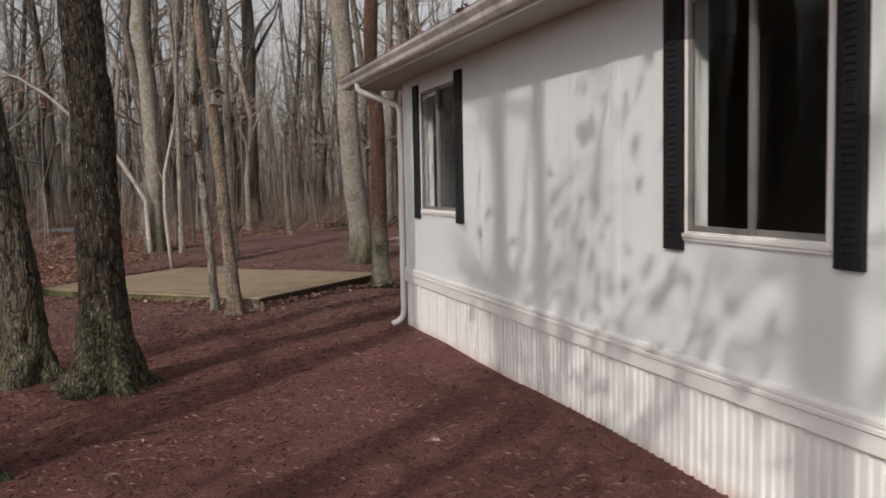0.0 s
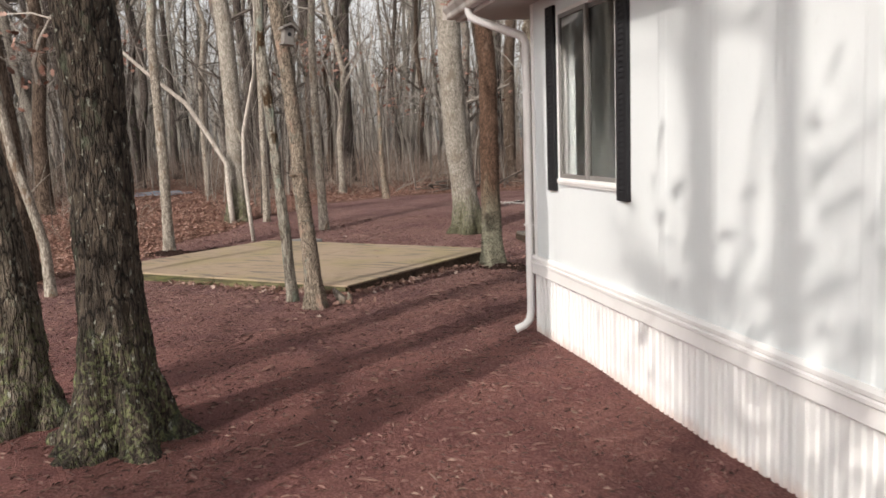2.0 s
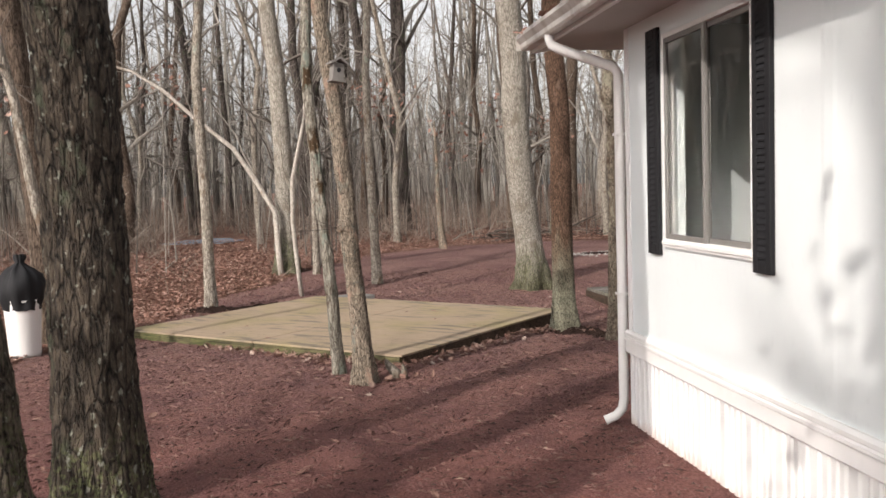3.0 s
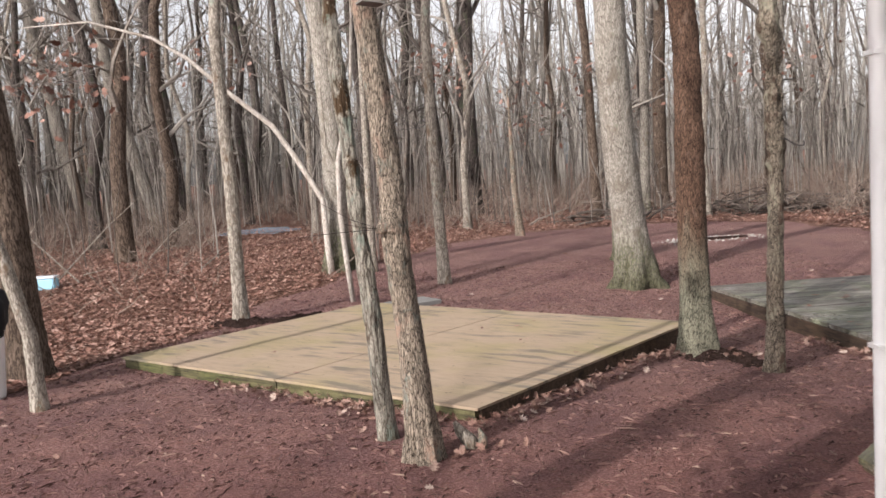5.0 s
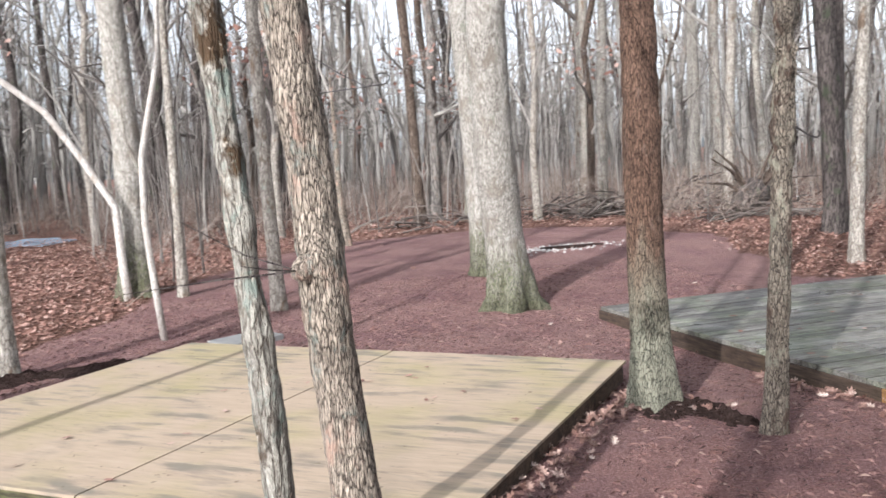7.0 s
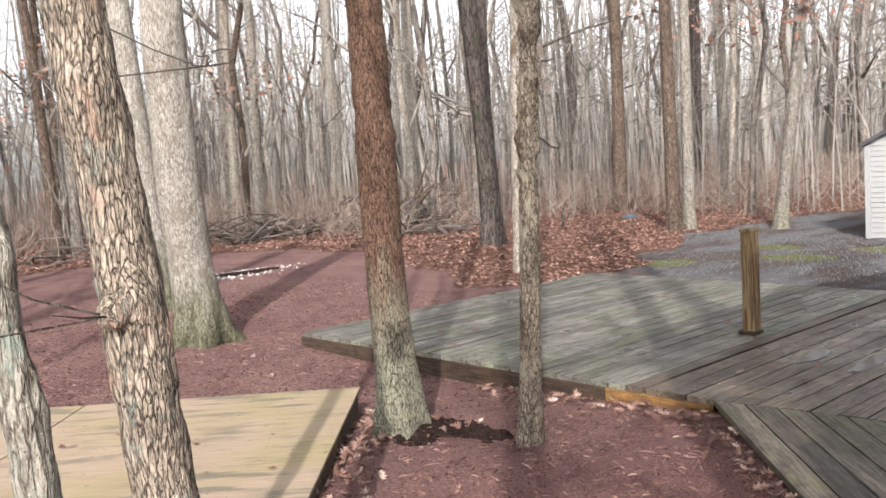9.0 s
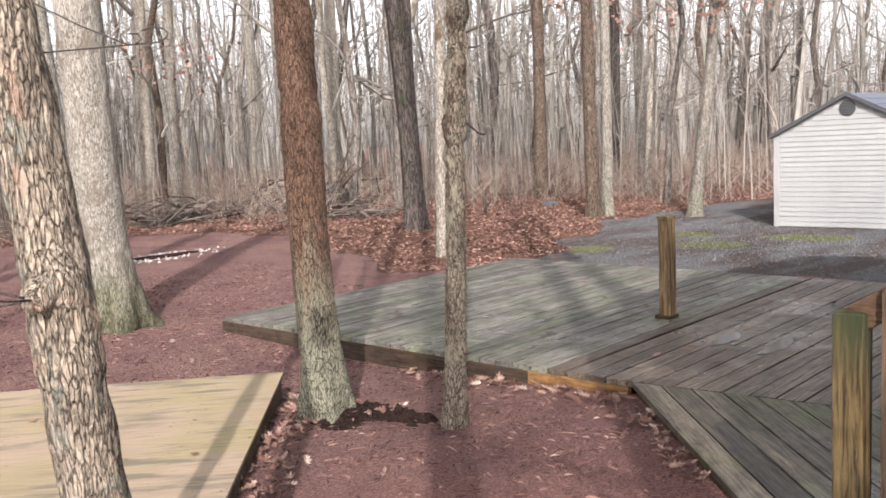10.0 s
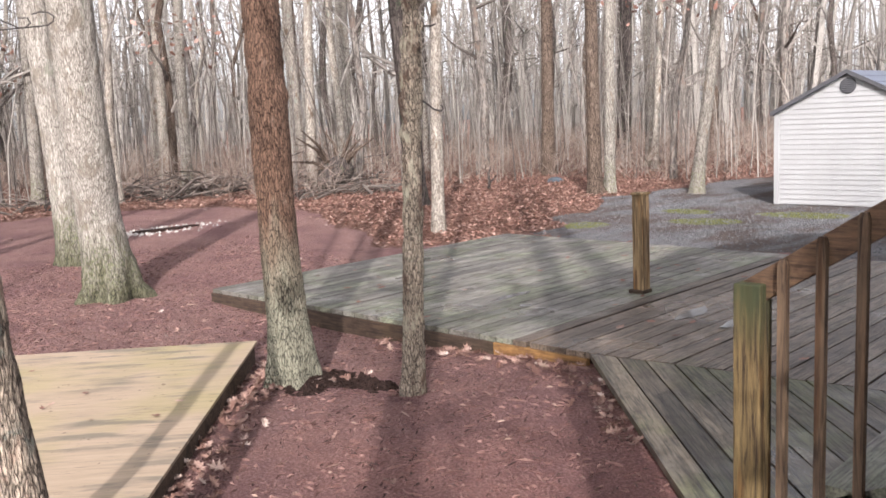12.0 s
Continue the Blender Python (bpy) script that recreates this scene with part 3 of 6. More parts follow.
def build_house():
    cuts = [SY] + [v for w in sorted(WINDOWS) for v in w] + [NY]
    ys, zs = cuts, [0.50, W_LOW, W_TOP, 2.62]
    m = Mesh()
    for x in (WX, WX + 0.12):
        for y in ys:
            for z in zs:
                m.v.append((x, y, z))

    def at(side, i, j):
        return side * len(ys) * 4 + i * 4 + j

    for i in range(len(ys) - 1):
        for j in range(3):
            if i % 2 == 1 and j == 1:
                m.f += [(at(0, i, 1), at(1, i, 1), at(1, i, 2), at(0, i, 2)), (at(0, i + 1, 1), at(0, i + 1, 2), at(1, i + 1, 2), at(1, i + 1, 1)),
                        (at(0, i, 1), at(0, i + 1, 1), at(1, i + 1, 1), at(1, i, 1)), (at(0, i, 2), at(1, i, 2), at(1, i + 1, 2), at(0, i + 1, 2))]
                continue
            m.f += [(at(0, i, j), at(0, i, j + 1), at(0, i + 1, j + 1), at(0, i + 1, j)), (at(1, i, j), at(1, i + 1, j), at(1, i + 1, j + 1), at(1, i, j + 1))]
    e = len(ys) - 1
    for j in range(3):
        m.f += [(at(0, 0, j), at(1, 0, j), at(1, 0, j + 1), at(0, 0, j + 1)), (at(0, e, j), at(0, e, j + 1), at(1, e, j + 1), at(1, e, j))]
    for i in range(e):
        m.f += [(at(0, i, 0), at(0, i + 1, 0), at(1, i + 1, 0), at(1, i, 0)), (at(0, i, 3), at(1, i, 3), at(1, i + 1, 3), at(0, i + 1, 3))]
    part("wall", m, WALL, house, "painted white metal side wall")
    part("wall", Mesh().add([(WX + 0.12, NY - 0.12, 0.5), (EX - 0.12, NY - 0.12, 0.5), (EX - 0.12, NY - 0.12, 2.62), (4.66, NY - 0.12, 3.05), (WX + 0.12, NY - 0.12, 2.62),
                             (WX + 0.12, NY, 0.5), (EX - 0.12, NY, 0.5), (EX - 0.12, NY, 2.62), (4.66, NY, 3.05), (WX + 0.12, NY, 2.62)],
                            [(4, 3, 2, 1, 0), (5, 6, 7, 8, 9), (0, 1, 6, 5), (1, 2, 7, 6), (2, 3, 8, 7), (3, 4, 9, 8), (4, 0, 5, 9)]), WALL, house)
    part("wall", Mesh().box(EX - 0.12, EX, SY, NY, 0.5, 2.62), WALL, house)
    part("wall", Mesh().box(WX + 0.12, EX - 0.12, SY, SY + 0.12, 0.5, 2.62), WALL, house)
    # made-up rooms in a dark colour, so the windows look dim inside
    part("floor", Mesh().box(WX + 0.12, EX - 0.12, SY + 0.12, NY - 0.12, 0.5, 0.6), DIM_ROOM, house)
    part("ceiling", Mesh().box(WX + 0.12, EX - 0.12, SY + 0.12, NY - 0.12, 2.50, 2.56), DIM_ROOM, house)
    part("inner_wall", Mesh().box(5.0, 5.08, SY + 0.12, NY - 0.12, 0.6, 2.50), DIM_ROOM, house)
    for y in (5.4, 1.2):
        part("inner_wall", Mesh().box(WX + 0.12, 5.0, y, y + 0.08, 0.6, 2.50), DIM_ROOM, house)
    # siding joints: flat battens, a hand's breadth wide and hardly proud
    y = NY - 0.58
    while y > SY + 0.2:
        if not any(a - 0.2 < y < b + 0.2 for a, b in WINDOWS):
            part("batten", Mesh().sweep([(WX - 0.0025, y - 0.03), (WX + 0.002, y - 0.07), (WX + 0.002, y + 0.07), (WX - 0.0025, y + 0.03)], 0.63, 2.48, "z"), WALL, house)
        y -= 0.53
    part("corner_trim", Mesh().box(WX - 0.008, WX + 0.002, NY - 0.05, NY + 0.008, 0.62, 2.49), TRIM, house)
    # belt moulding over the skirting
    prof = [(WX + 0.01, 0.49), (WX - 0.022, 0.49), (WX - 0.026, 0.497), (WX - 0.022, 0.565), (WX - 0.034, 0.573), (WX - 0.034, 0.588), (WX - 0.022, 0.594), (WX - 0.03, 0.602), (WX - 0.03, 0.618), (WX - 0.016, 0.632), (WX + 0.01, 0.632)]
    part("belt_moulding", Mesh().sweep([(u, w) for u, w in prof], SY, NY + 0.02, "y"), TRIM, house, "white belt moulding")
    # ribbed skirting, one sheet with folded ribs
    m = Mesh()
    y, k = NY, 0
    line = []
    while y > SY:
        if k % 4 == 3:
            line += [(0.0, y), (0.0, y - 0.055), (0.014, y - 0.062), (0.014, y - 0.085)]
            y -= 0.092
        else:
            line += [(0.0, y), (0.0, y - 0.030), (0.013, y - 0.036), (0.013, y - 0.052)]
            y -= 0.058
        k += 1
    low = -0.06
    pts = [(WX - 0.004 + d, yy, low) for d, yy in line] + [(WX - 0.004 + d, yy, 0.5) for d, yy in line]
    n = len(line)
    m.add(pts, [(i, n + i, n + i + 1, i + 1) for i in range(n - 1)])
    m.box(WX + 0.012, WX + 0.03, SY, NY, -0.06, 0.5)
    part("skirting", m, SKIRT, house, "white ribbed vinyl skirting splashed with red earth")
    part("skirting_rail", Mesh().sweep([(WX - 0.016, -0.05), (WX - 0.016, 0.010), (WX - 0.008, 0.016), (WX + 0.012, 0.016), (WX + 0.012, -0.05)], SY, NY + 0.005, "y"), SKIRT, house)
    part("skirting", Mesh().box(WX + 0.03, EX, NY - 0.03, NY - 0.005, -0.06, 0.5), SKIRT, house)
    # roof with wide eaves, soffit, fascia
    ge = NY + 0.86
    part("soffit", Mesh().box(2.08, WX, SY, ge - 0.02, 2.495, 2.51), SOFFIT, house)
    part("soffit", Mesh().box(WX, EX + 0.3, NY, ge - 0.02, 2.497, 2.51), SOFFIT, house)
    part("fascia", Mesh().box(2.055, 2.08, SY, ge, 2.48, 2.62), TRIM, house)
    part("rake_board", Mesh().add([(2.08, ge - 0.02, 2.48), (4.66, ge - 0.02, 2.92), (4.66, ge - 0.02, 3.08), (2.08, ge - 0.02, 2.62), (2.08, ge, 2.48), (4.66, ge, 2.92), (4.66, ge, 3.08), (2.08, ge, 2.62)],
                                  [(3, 2, 1, 0), (4, 5, 6, 7), (0, 1, 5, 4), (2, 3, 7, 6), (1, 2, 6, 5), (3, 0, 4, 7)]), TRIM, house)
    for a, b in (((2.02, 2.62), (4.66, 3.10)), ((7.3, 2.62), (4.66, 3.10))):
        part("roof", Mesh().add([(a[0], SY - 0.2, a[1]), (b[0], SY - 0.2, b[1]), (b[0], ge + 0.02, b[1]), (a[0], ge + 0.02, a[1]), (a[0], SY - 0.2, a[1] + 0.03), (b[0], SY - 0.2, b[1] + 0.03), (b[0], ge + 0.02, b[1] + 0.03), (a[0], ge + 0.02, a[1] + 0.03)],
                                [(0, 1, 2, 3), (7, 6, 5, 4), (0, 4, 5, 1), (1, 5, 6, 2), (2, 6, 7, 3), (3, 7, 4, 0)]), ROOF, house, "grey shingled roof")
    # gutter with a rolled lip, open above
    g = [(2.052, 2.60), (2.052, 2.505), (2.045, 2.498), (1.985, 2.498), (1.975, 2.51), (1.972, 2.54), (1.945, 2.575), (1.945, 2.60), (1.958, 2.603), (1.958, 2.583), (1.982, 2.545), (1.985, 2.512), (2.04, 2.51), (2.044, 2.60)]
    part("gutter", Mesh().sweep(g, SY, ge, "y"), GUTTER, house, "white gutter with dry leaves in it")
    part("gutter_cap", Mesh().box(1.947, 2.05, ge, ge + 0.006, 2.5, 2.6), GUTTER, house)
    # downspout
    dy = NY + 0.055
    dx = WX - 0.03
    pts = [(2.01, dy + 0.16, 2.505), (2.01, dy + 0.16, 2.465), (2.02, dy + 0.15, 2.435), (2.06, dy + 0.13, 2.41), (dx - 0.09, dy + 0.02, 2.30), (dx - 0.03, dy, 2.275), (dx, dy, 2.23), (dx, dy, 1.0), (dx, dy, 0.18), (dx - 0.012, dy, 0.12), (dx - 0.05, dy + 0.01, 0.075), (dx - 0.12, dy + 0.02, 0.045)]
    part("downspout", Mesh().tube(pts, [0.031] * len(pts), 10), TRIM, house, "white downspout with a kicked-out foot", True)
    for z in (1.85, 0.85):
        part("strap", Mesh().box(dx - 0.034, dx + 0.032, dy - 0.034, dy + 0.034, z, z + 0.016), TRIM, house)


def build_window(y0, y1):
    w = part("window", Mesh().box(WX - 0.018, WX + 0.02, y0 - 0.004, y1 + 0.004, W_LOW - 0.020, W_LOW - 0.002), TRIM, house, "white sliding window with two panes")
    t = 0.026
    m = Mesh()
    for a in ((y0, y0 + t, W_LOW, W_TOP), (y1 - t, y1, W_LOW, W_TOP), (y0 + t, y1 - t, W_LOW, W_LOW + t), (y0 + t, y1 - t, W_TOP - t, W_TOP)):
        m.box(WX - 0.014, WX + 0.05, *a)
    bevel(part("frame", m, TRIM, w), 0.004)
    bevel(part("sill", Mesh().box(WX - 0.026, WX - 0.002, y0 - 0.006, y1 + 0.006, W_LOW - 0.008, W_LOW + 0.016), TRIM, w), 0.006)
    mid = (y0 + y1) / 2
    for a, b, x in ((y0 + t, mid + 0.02, WX + 0.010), (mid - 0.02, y1 - t, WX - 0.013)):
        s = Mesh()
        for c in ((a, a + 0.028, W_LOW + t, W_TOP - t), (b - 0.028, b, W_LOW + t, W_TOP - t), (a + 0.028, b - 0.028, W_LOW + t, W_LOW + t + 0.028), (a + 0.028, b - 0.028, W_TOP - t - 0.028, W_TOP - t)):
            s.box(x, x + 0.022, *c)
        bevel(part("sash", s, SASH, w), 0.003)
        pane = part("pane", Mesh().box(x + 0.009, x + 0.013, a + 0.028, b - 0.028, W_LOW + t + 0.028, W_TOP - t - 0.028), GLASS, w)
        pane.visible_shadow = False


def build_shutter(y0, y1):
    z0, z1 = 1.145, 2.41
    s = part("shutter", Mesh().box(WX - 0.012, WX - 0.002, y0, y1, z0, z1), SHUTTER, house, "narrow black louvred shutter")
    m = Mesh()
    e = 0.042
    for c in ((y0, y0 + e, z0, z1), (y1 - e, y1, z0, z1), (y0 + e, y1 - e, z0, z0 + 0.06), (y0 + e, y1 - e, z1 - 0.06, z1), (y0 + e, y1 - e, 1.75, 1.81)):
        m.box(WX - 0.026, WX - 0.010, *c)
    bevel(part("frame", m, SHUTTER, s), 0.004)
    z = z0 + 0.065
    while z < z1 - 0.09:
        if not 1.735 < z < 1.81:
            m = Mesh().add([(WX - 0.0255, y, zz) for y in (y0 + e, y1 - e) for zz in (z, z + 0.008)] + [(WX - 0.019, y, zz) for y in (y0 + e, y1 - e) for zz in (z + 0.020, z + 0.028)],
                  [(0, 2, 3, 1), (4, 5, 7, 6), (0, 4, 6, 2), (1, 3, 7, 5), (0, 1, 5, 4), (2, 6, 7, 3)])
            part("louvre", m, SHUTTER, s)
        z += 0.03


build_house()
for a, b in WINDOWS:
    build_window(a, b)
for a, b in ((8.115, 8.275), (6.885, 7.04), (3.695, 3.85), (2.54, 2.685)):
    build_shutter(a, b)


# ---- decks ----
def clip(poly, a, b):
    """The part of a polygon to the left of the line from a to b."""
    out = []
    side = [(b[0] - a[0]) * (p[1] - a[1]) - (b[1] - a[1]) * (p[0] - a[0]) for p in poly]
    for k, p in enumerate(poly):
        q, s, t = poly[(k + 1) % len(poly)], side[k], side[(k + 1) % len(poly)]
        if s >= 0:
            out.append(p)
        if (s >= 0) != (t >= 0):
            f = s / (s - t)
            out.append((p[0] + f * (q[0] - p[0]), p[1] + f * (q[1] - p[1])))
    return out


def clip_all(poly, region):
    for a, b in zip(region, region[1:] + region[:1]):
        if len(poly) < 3:
            return []
        poly = clip(poly, a, b)
    return poly if len(poly) >= 3 else []


DZ = 0.055
deck = tagged(empty("deck"), "low weathered grey timber deck with mitred boards", "deck")


def build_deck():
    rng = random.Random(4)
    main = [(4.355, 15.58), (4.50, 11.40), (4.935, 8.70), (8.58, 8.70), (8.58, 15.58)]
    wing = [(4.492, 11.39), (2.95, 9.84), (2.95, 8.70), (4.925, 8.70)]
    y = 15.58
    while y > 8.75:
        gap = 0.034 if abs(y - 12.0) < 0.075 else rng.uniform(0.009, 0.013)
        p = clip_all([(4.0, y - 0.143 + gap), (9.0, y - 0.143 + gap), (9.0, y), (4.0, y)], main)
        if p:
            lift = rng.uniform(-0.0015, 0.002)
            part("board", Mesh().prism(p, DZ - 0.036, DZ + lift), DECK if y > 12.05 else DECK_WARM, deck)
        y -= 0.143
    d, n = Vector((-0.705, -0.709)), Vector((0.709, -0.705))
    o = Vector((4.492, 11.39)) - d * 1.5
    k = 0
    while k * 0.147 < 2.9:
        a, b = o + n * (k * 0.147), o + n * (k * 0.147 + 0.137)
        p = clip_all([tuple(a), tuple(a + d * 6), tuple(b + d * 6), tuple(b)], wing)
        if p:
            lift = rng.uniform(-0.0015, 0.002)
            part("board", Mesh().prism(p, DZ - 0.036, DZ + lift), DECK_DIAG, deck)
        k += 1
    # rim boards
    part("rim_board", Mesh().prism([(4.345, 15.60), (4.463, 12.17), (4.503, 12.17), (4.385, 15.60)], -0.17, DZ - 0.037), RIM_DARK, deck, "dark damp rim board")
    part("rim_board", Mesh().prism([(4.461, 12.165), (4.487, 11.42), (4.525, 11.42), (4.50, 12.165)], -0.17, DZ - 0.037), RIM_NEW, deck, "newer orange rim board")
    part("rim_board", Mesh().box(4.41, 8.55, 15.54, 15.575, -0.12, DZ - 0.037), RIM_DARK, deck)
    part("rim_board", Mesh().box(8.54, 8.575, 8.72, 15.54, -0.12, DZ - 0.037), RIM_DARK, deck)
    part("rim_board", Mesh().prism([(4.50, 11.37), (2.965, 9.83), (2.99, 9.81), (4.525, 11.345)], -0.17, DZ - 0.037), RIM_DARK, deck)
    part("rim_board", Mesh().box(2.955, 2.99, 8.72, 9.80, -0.17, DZ - 0.037), RIM_DARK, deck)
    # dark solid added under the boards, so the gaps between them read black
    part("dark_backing", Mesh().prism([(4.53, 15.38), (4.56, 11.35), (3.02, 9.8), (3.02, 8.75), (8.5, 8.75), (8.5, 15.38)], -0.14, -0.02), SOIL, deck)


build_deck()

plat = tagged(empty("platform"), "low tan plywood platform with a green tinge and dark streaks", "platform")


def build_platform():
    o, u, w = Vector((1.228, 11.047)), Vector((math.cos(PLATFORM_ANGLE), math.sin(PLATFORM_ANGLE))), Vector((math.cos(radians(46.9)), math.sin(radians(46.9))))
    lu, lw, z = 3.78, 3.11, 0.098

    def quad(a0, a1, b0, b1):
        return [tuple(o + u * a + w * b) for a, b in ((a0, b0), (a0, b1), (a1, b1), (a1, b0))][::-1]

    for a0, a1 in ((0.0, 1.811), (1.823, lu)):
        part("sheet", Mesh().prism(quad(a0, a1, 0, lw), z - 0.017, z), PLANK, plat)
    for q in (quad(0.03, 1.81, 0.012, 0.05), quad(1.822, lu - 0.03, 0.012, 0.05), quad(0.02, lu - 0.02, lw - 0.05, lw - 0.012)):
        part("rim_board", Mesh().prism(q, -0.04, z - 0.018), RIM_PLAT, plat)
    # side rims take the darker rim colour, for the shadow on that edge
    for q in (quad(0.012, 0.05, 0.055, lw - 0.055), quad(lu - 0.05, lu - 0.012, 0.055, lw - 0.055)):
        part("rim_board", Mesh().prism(q, -0.04, z - 0.018), RIM_DARK, plat)


build_platform()

# stub post on the deck
post = tagged(empty("timber_post", 6.26, 12.14, DZ), "short square timber post standing alone on the deck", "post")
bevel(part("shaft", Mesh().box(-0.05, 0.05, -0.05, 0.05, 0.0, 0.80), STUBWOOD, post), 0.006)
part("cap", Mesh().sweep([(-0.058, 0.80), (0.058, 0.80), (0.05, 0.818), (-0.05, 0.818)], -0.058, 0.058, "y"), STUBWOOD, post)
part("base_block", Mesh().box(-0.075, 0.06, -0.06, 0.075, 0.0, 0.028), RIM_DARK, post)

# steps and hand rail beside the house
steps = tagged(empty("porch_steps"), "weathered timber porch steps rising to the house end", "steps")
for k in range(3):
    y1 = 9.40 - 0.25 * k
    y0 = y1 - (0.25 if k < 2 else 0.20)
    z = DZ + 0.17 * (k + 1)
    part("tread", Mesh().box(3.06, 4.30, y0, y1 + 0.02, z - 0.036, z), DECK, steps)
    part("riser", Mesh().box(3.08, 4.28, y1 - 0.03, y1, z - 0.17, z - 0.037), DECK, steps)
for x in (3.06, 4.26):
    part("stringer", Mesh().add([(xx, yy, zz) for xx in (x, x + 0.038) for yy, zz in ((9.365, DZ + 0.003), (9.365, DZ + 0.13), (8.70, DZ + 0.13 + 0.34), (8.70, DZ + 0.003))],
                                [(3, 2, 1, 0), (4, 5, 6, 7), (0, 1, 5, 4), (1, 2, 6, 5), (2, 3, 7, 6), (3, 0, 4, 7)]), DECK, steps)

rail = tagged(empty("stair_railing", 3.02, 9.63, DZ), "timber stair railing with a green-topped post and balusters", "railing")
bevel(part("post", Mesh().box(-0.062, 0.032, -0.05, 0.05, 0.0, 0.862), POSTWOOD, rail, "timber post with a green algae top"), 0.006)
SL = 0.652
bevel(part("handrail", Mesh().add([(x, y, 0.885 - SL * y + z) for x in (-0.02, 0.02) for y, z in ((0.05, -0.115), (0.05, 0.0), (-0.90, 0.0), (-0.90, -0.115))],
                                  [(3, 2, 1, 0), (4, 5, 6, 7), (0, 1, 5, 4), (1, 2, 6, 5), (2, 3, 7, 6), (3, 0, 4, 7)]), RAILWOOD, rail, "sloping timber hand rail"), 0.004)
for k in range(6):
    y = -0.118 - 0.128 * k
    t = 0.878 - SL * y
    foot = 0.0
    b = Mesh().add([(x, yy, z) for z in (foot, t - 0.02) for x, yy in ((-0.052, y - 0.015), (-0.022, y - 0.015), (-0.022, y + 0.015), (-0.052, y + 0.015))] + [(x, yy, t) for x, yy in ((-0.048, y - 0.010), (-0.026, y - 0.010), (-0.026, y + 0.010), (-0.048, y + 0.010))],
                   [(3, 2, 1, 0), (0, 1, 5, 4), (1, 2, 6, 5), (2, 3, 7, 6), (3, 0, 4, 7), (4, 5, 9, 8), (5, 6, 10, 9), (6, 7, 11, 10), (7, 4, 8, 11), (8, 9, 10, 11)])
    part("baluster", b, BALWOOD, rail)


# ---- shed ----
shed = tagged(empty("shed"), "small white vinyl shed with lap siding and a dark roof", "shed")


def build_shed():
    x0, x1, y1, y0, zb, ze = 13.95, 16.4, 14.50, 12.30, -0.09, 1.37
    ym, zp = (y0 + y1) / 2, 1.93
    part("wall", Mesh().add([(x, y, z) for x in (x0, x1) for y, z in ((y0, zb), (y1, zb), (y1, ze), (ym, zp), (y0, ze))],
                            [(0, 1, 2, 3, 4), (9, 8, 7, 6, 5), (0, 5, 6, 1), (1, 6, 7, 2), (4, 9, 5, 0), (2, 7, 8, 3), (3, 8, 9, 4)]), SHED_WALL, shed)
    h = 0.078
    rise = (zp - ze) / (y1 - ym)
    for k in range(30):
        z = zb + 0.03 + k * h
        if z > ze - 0.01:
            half = (zp - z - h) / rise - 0.02
            if half > 0.06:
                part("siding_course", Mesh().sweep([(x0 - 0.002, z), (x0 - 0.016, z), (x0 - 0.016, z + 0.010), (x0 - 0.006, z + h - 0.004), (x0 - 0.002, z + h - 0.004)], ym - half, ym + half, "y"), SHED_WALL, shed)
            continue
        part("siding_course", Mesh().sweep([(x0 - 0.002, z), (x0 - 0.016, z), (x0 - 0.016, z + 0.010), (x0 - 0.006, z + h - 0.004), (x0 - 0.002, z + h - 0.004)], y0 + 0.05, y1 - 0.05, "y"), SHED_WALL, shed)
        part("siding_course", Mesh().sweep([(y0 - 0.002, z), (y0 - 0.022, z), (y0 - 0.022, z + 0.012), (y0 - 0.006, z + h - 0.004), (y0 - 0.002, z + h - 0.004)], x0 + 0.05, x1 - 0.05, "x"), SHED_WALL, shed)
    for y in (y1 - 0.05, y0 - 0.026):
        part("corner_trim", Mesh().box(x0 - 0.026, x0 + 0.05, y, y + 0.076, zb, ze), SHED_WALL, shed)
    for s in (1, -1):
        ye = y1 + 0.07 if s > 0 else y0 - 0.07
        zz = ze - 0.07 * (zp - ze) / (y1 - ym)
        q = [(x, y, z) for x in (x0 - 0.08, x1 + 0.08) for y, z in ((ym, zp), (ye, zz), (ye, zz + 0.035), (ym, zp + 0.035))]
        part("roof", Mesh().add(q, [(0, 1, 2, 3), (7, 6, 5, 4), (0, 4, 5, 1), (1, 5, 6, 2), (2, 6, 7, 3), (3, 7, 4, 0)]), SHED_ROOF, shed, "blue-grey shed roof")
        for k in range(6):
            f0, f1 = k / 6, (k + 1) / 6
            ya, yb, za, zc = ym + (ye - ym) * f0, ym + (ye - ym) * f1, zp + (zz - zp) * f0, zp + (zz - zp) * f1
            part("shingle_course", Mesh().add([(x, y, z) for x in (x0 - 0.085, x1 + 0.085) for y, z in ((ya, za + 0.037), (yb, zc + 0.037), (yb, zc + 0.055), (ya, za + 0.041))],
                                           [(0, 1, 2, 3), (7, 6, 5, 4), (0, 4, 5, 1), (1, 5, 6, 2), (2, 6, 7, 3), (3, 7, 4, 0)]), SHED_ROOF, shed)
        q = [(x, y, z) for x in (x0 - 0.095, x0 - 0.075) for y, z in ((ym, zp - 0.005), (ye, zz - 0.005), (ye, zz + 0.056), (ym, zp + 0.056))]
        part("rake_trim", Mesh().add(q, [(0, 1, 2, 3), (7, 6, 5, 4), (0, 4, 5, 1), (1, 5, 6, 2), (2, 6, 7, 3), (3, 7, 4, 0)]), SHED_DARK, shed)
    vent = part("vent", Mesh().tube([(x0 - 0.03, ym, zp - 0.185), (x0 + 0.02, ym, zp - 0.185)], [0.118, 0.118], 28), SHED_DARK, shed, "round dark louvred vent")
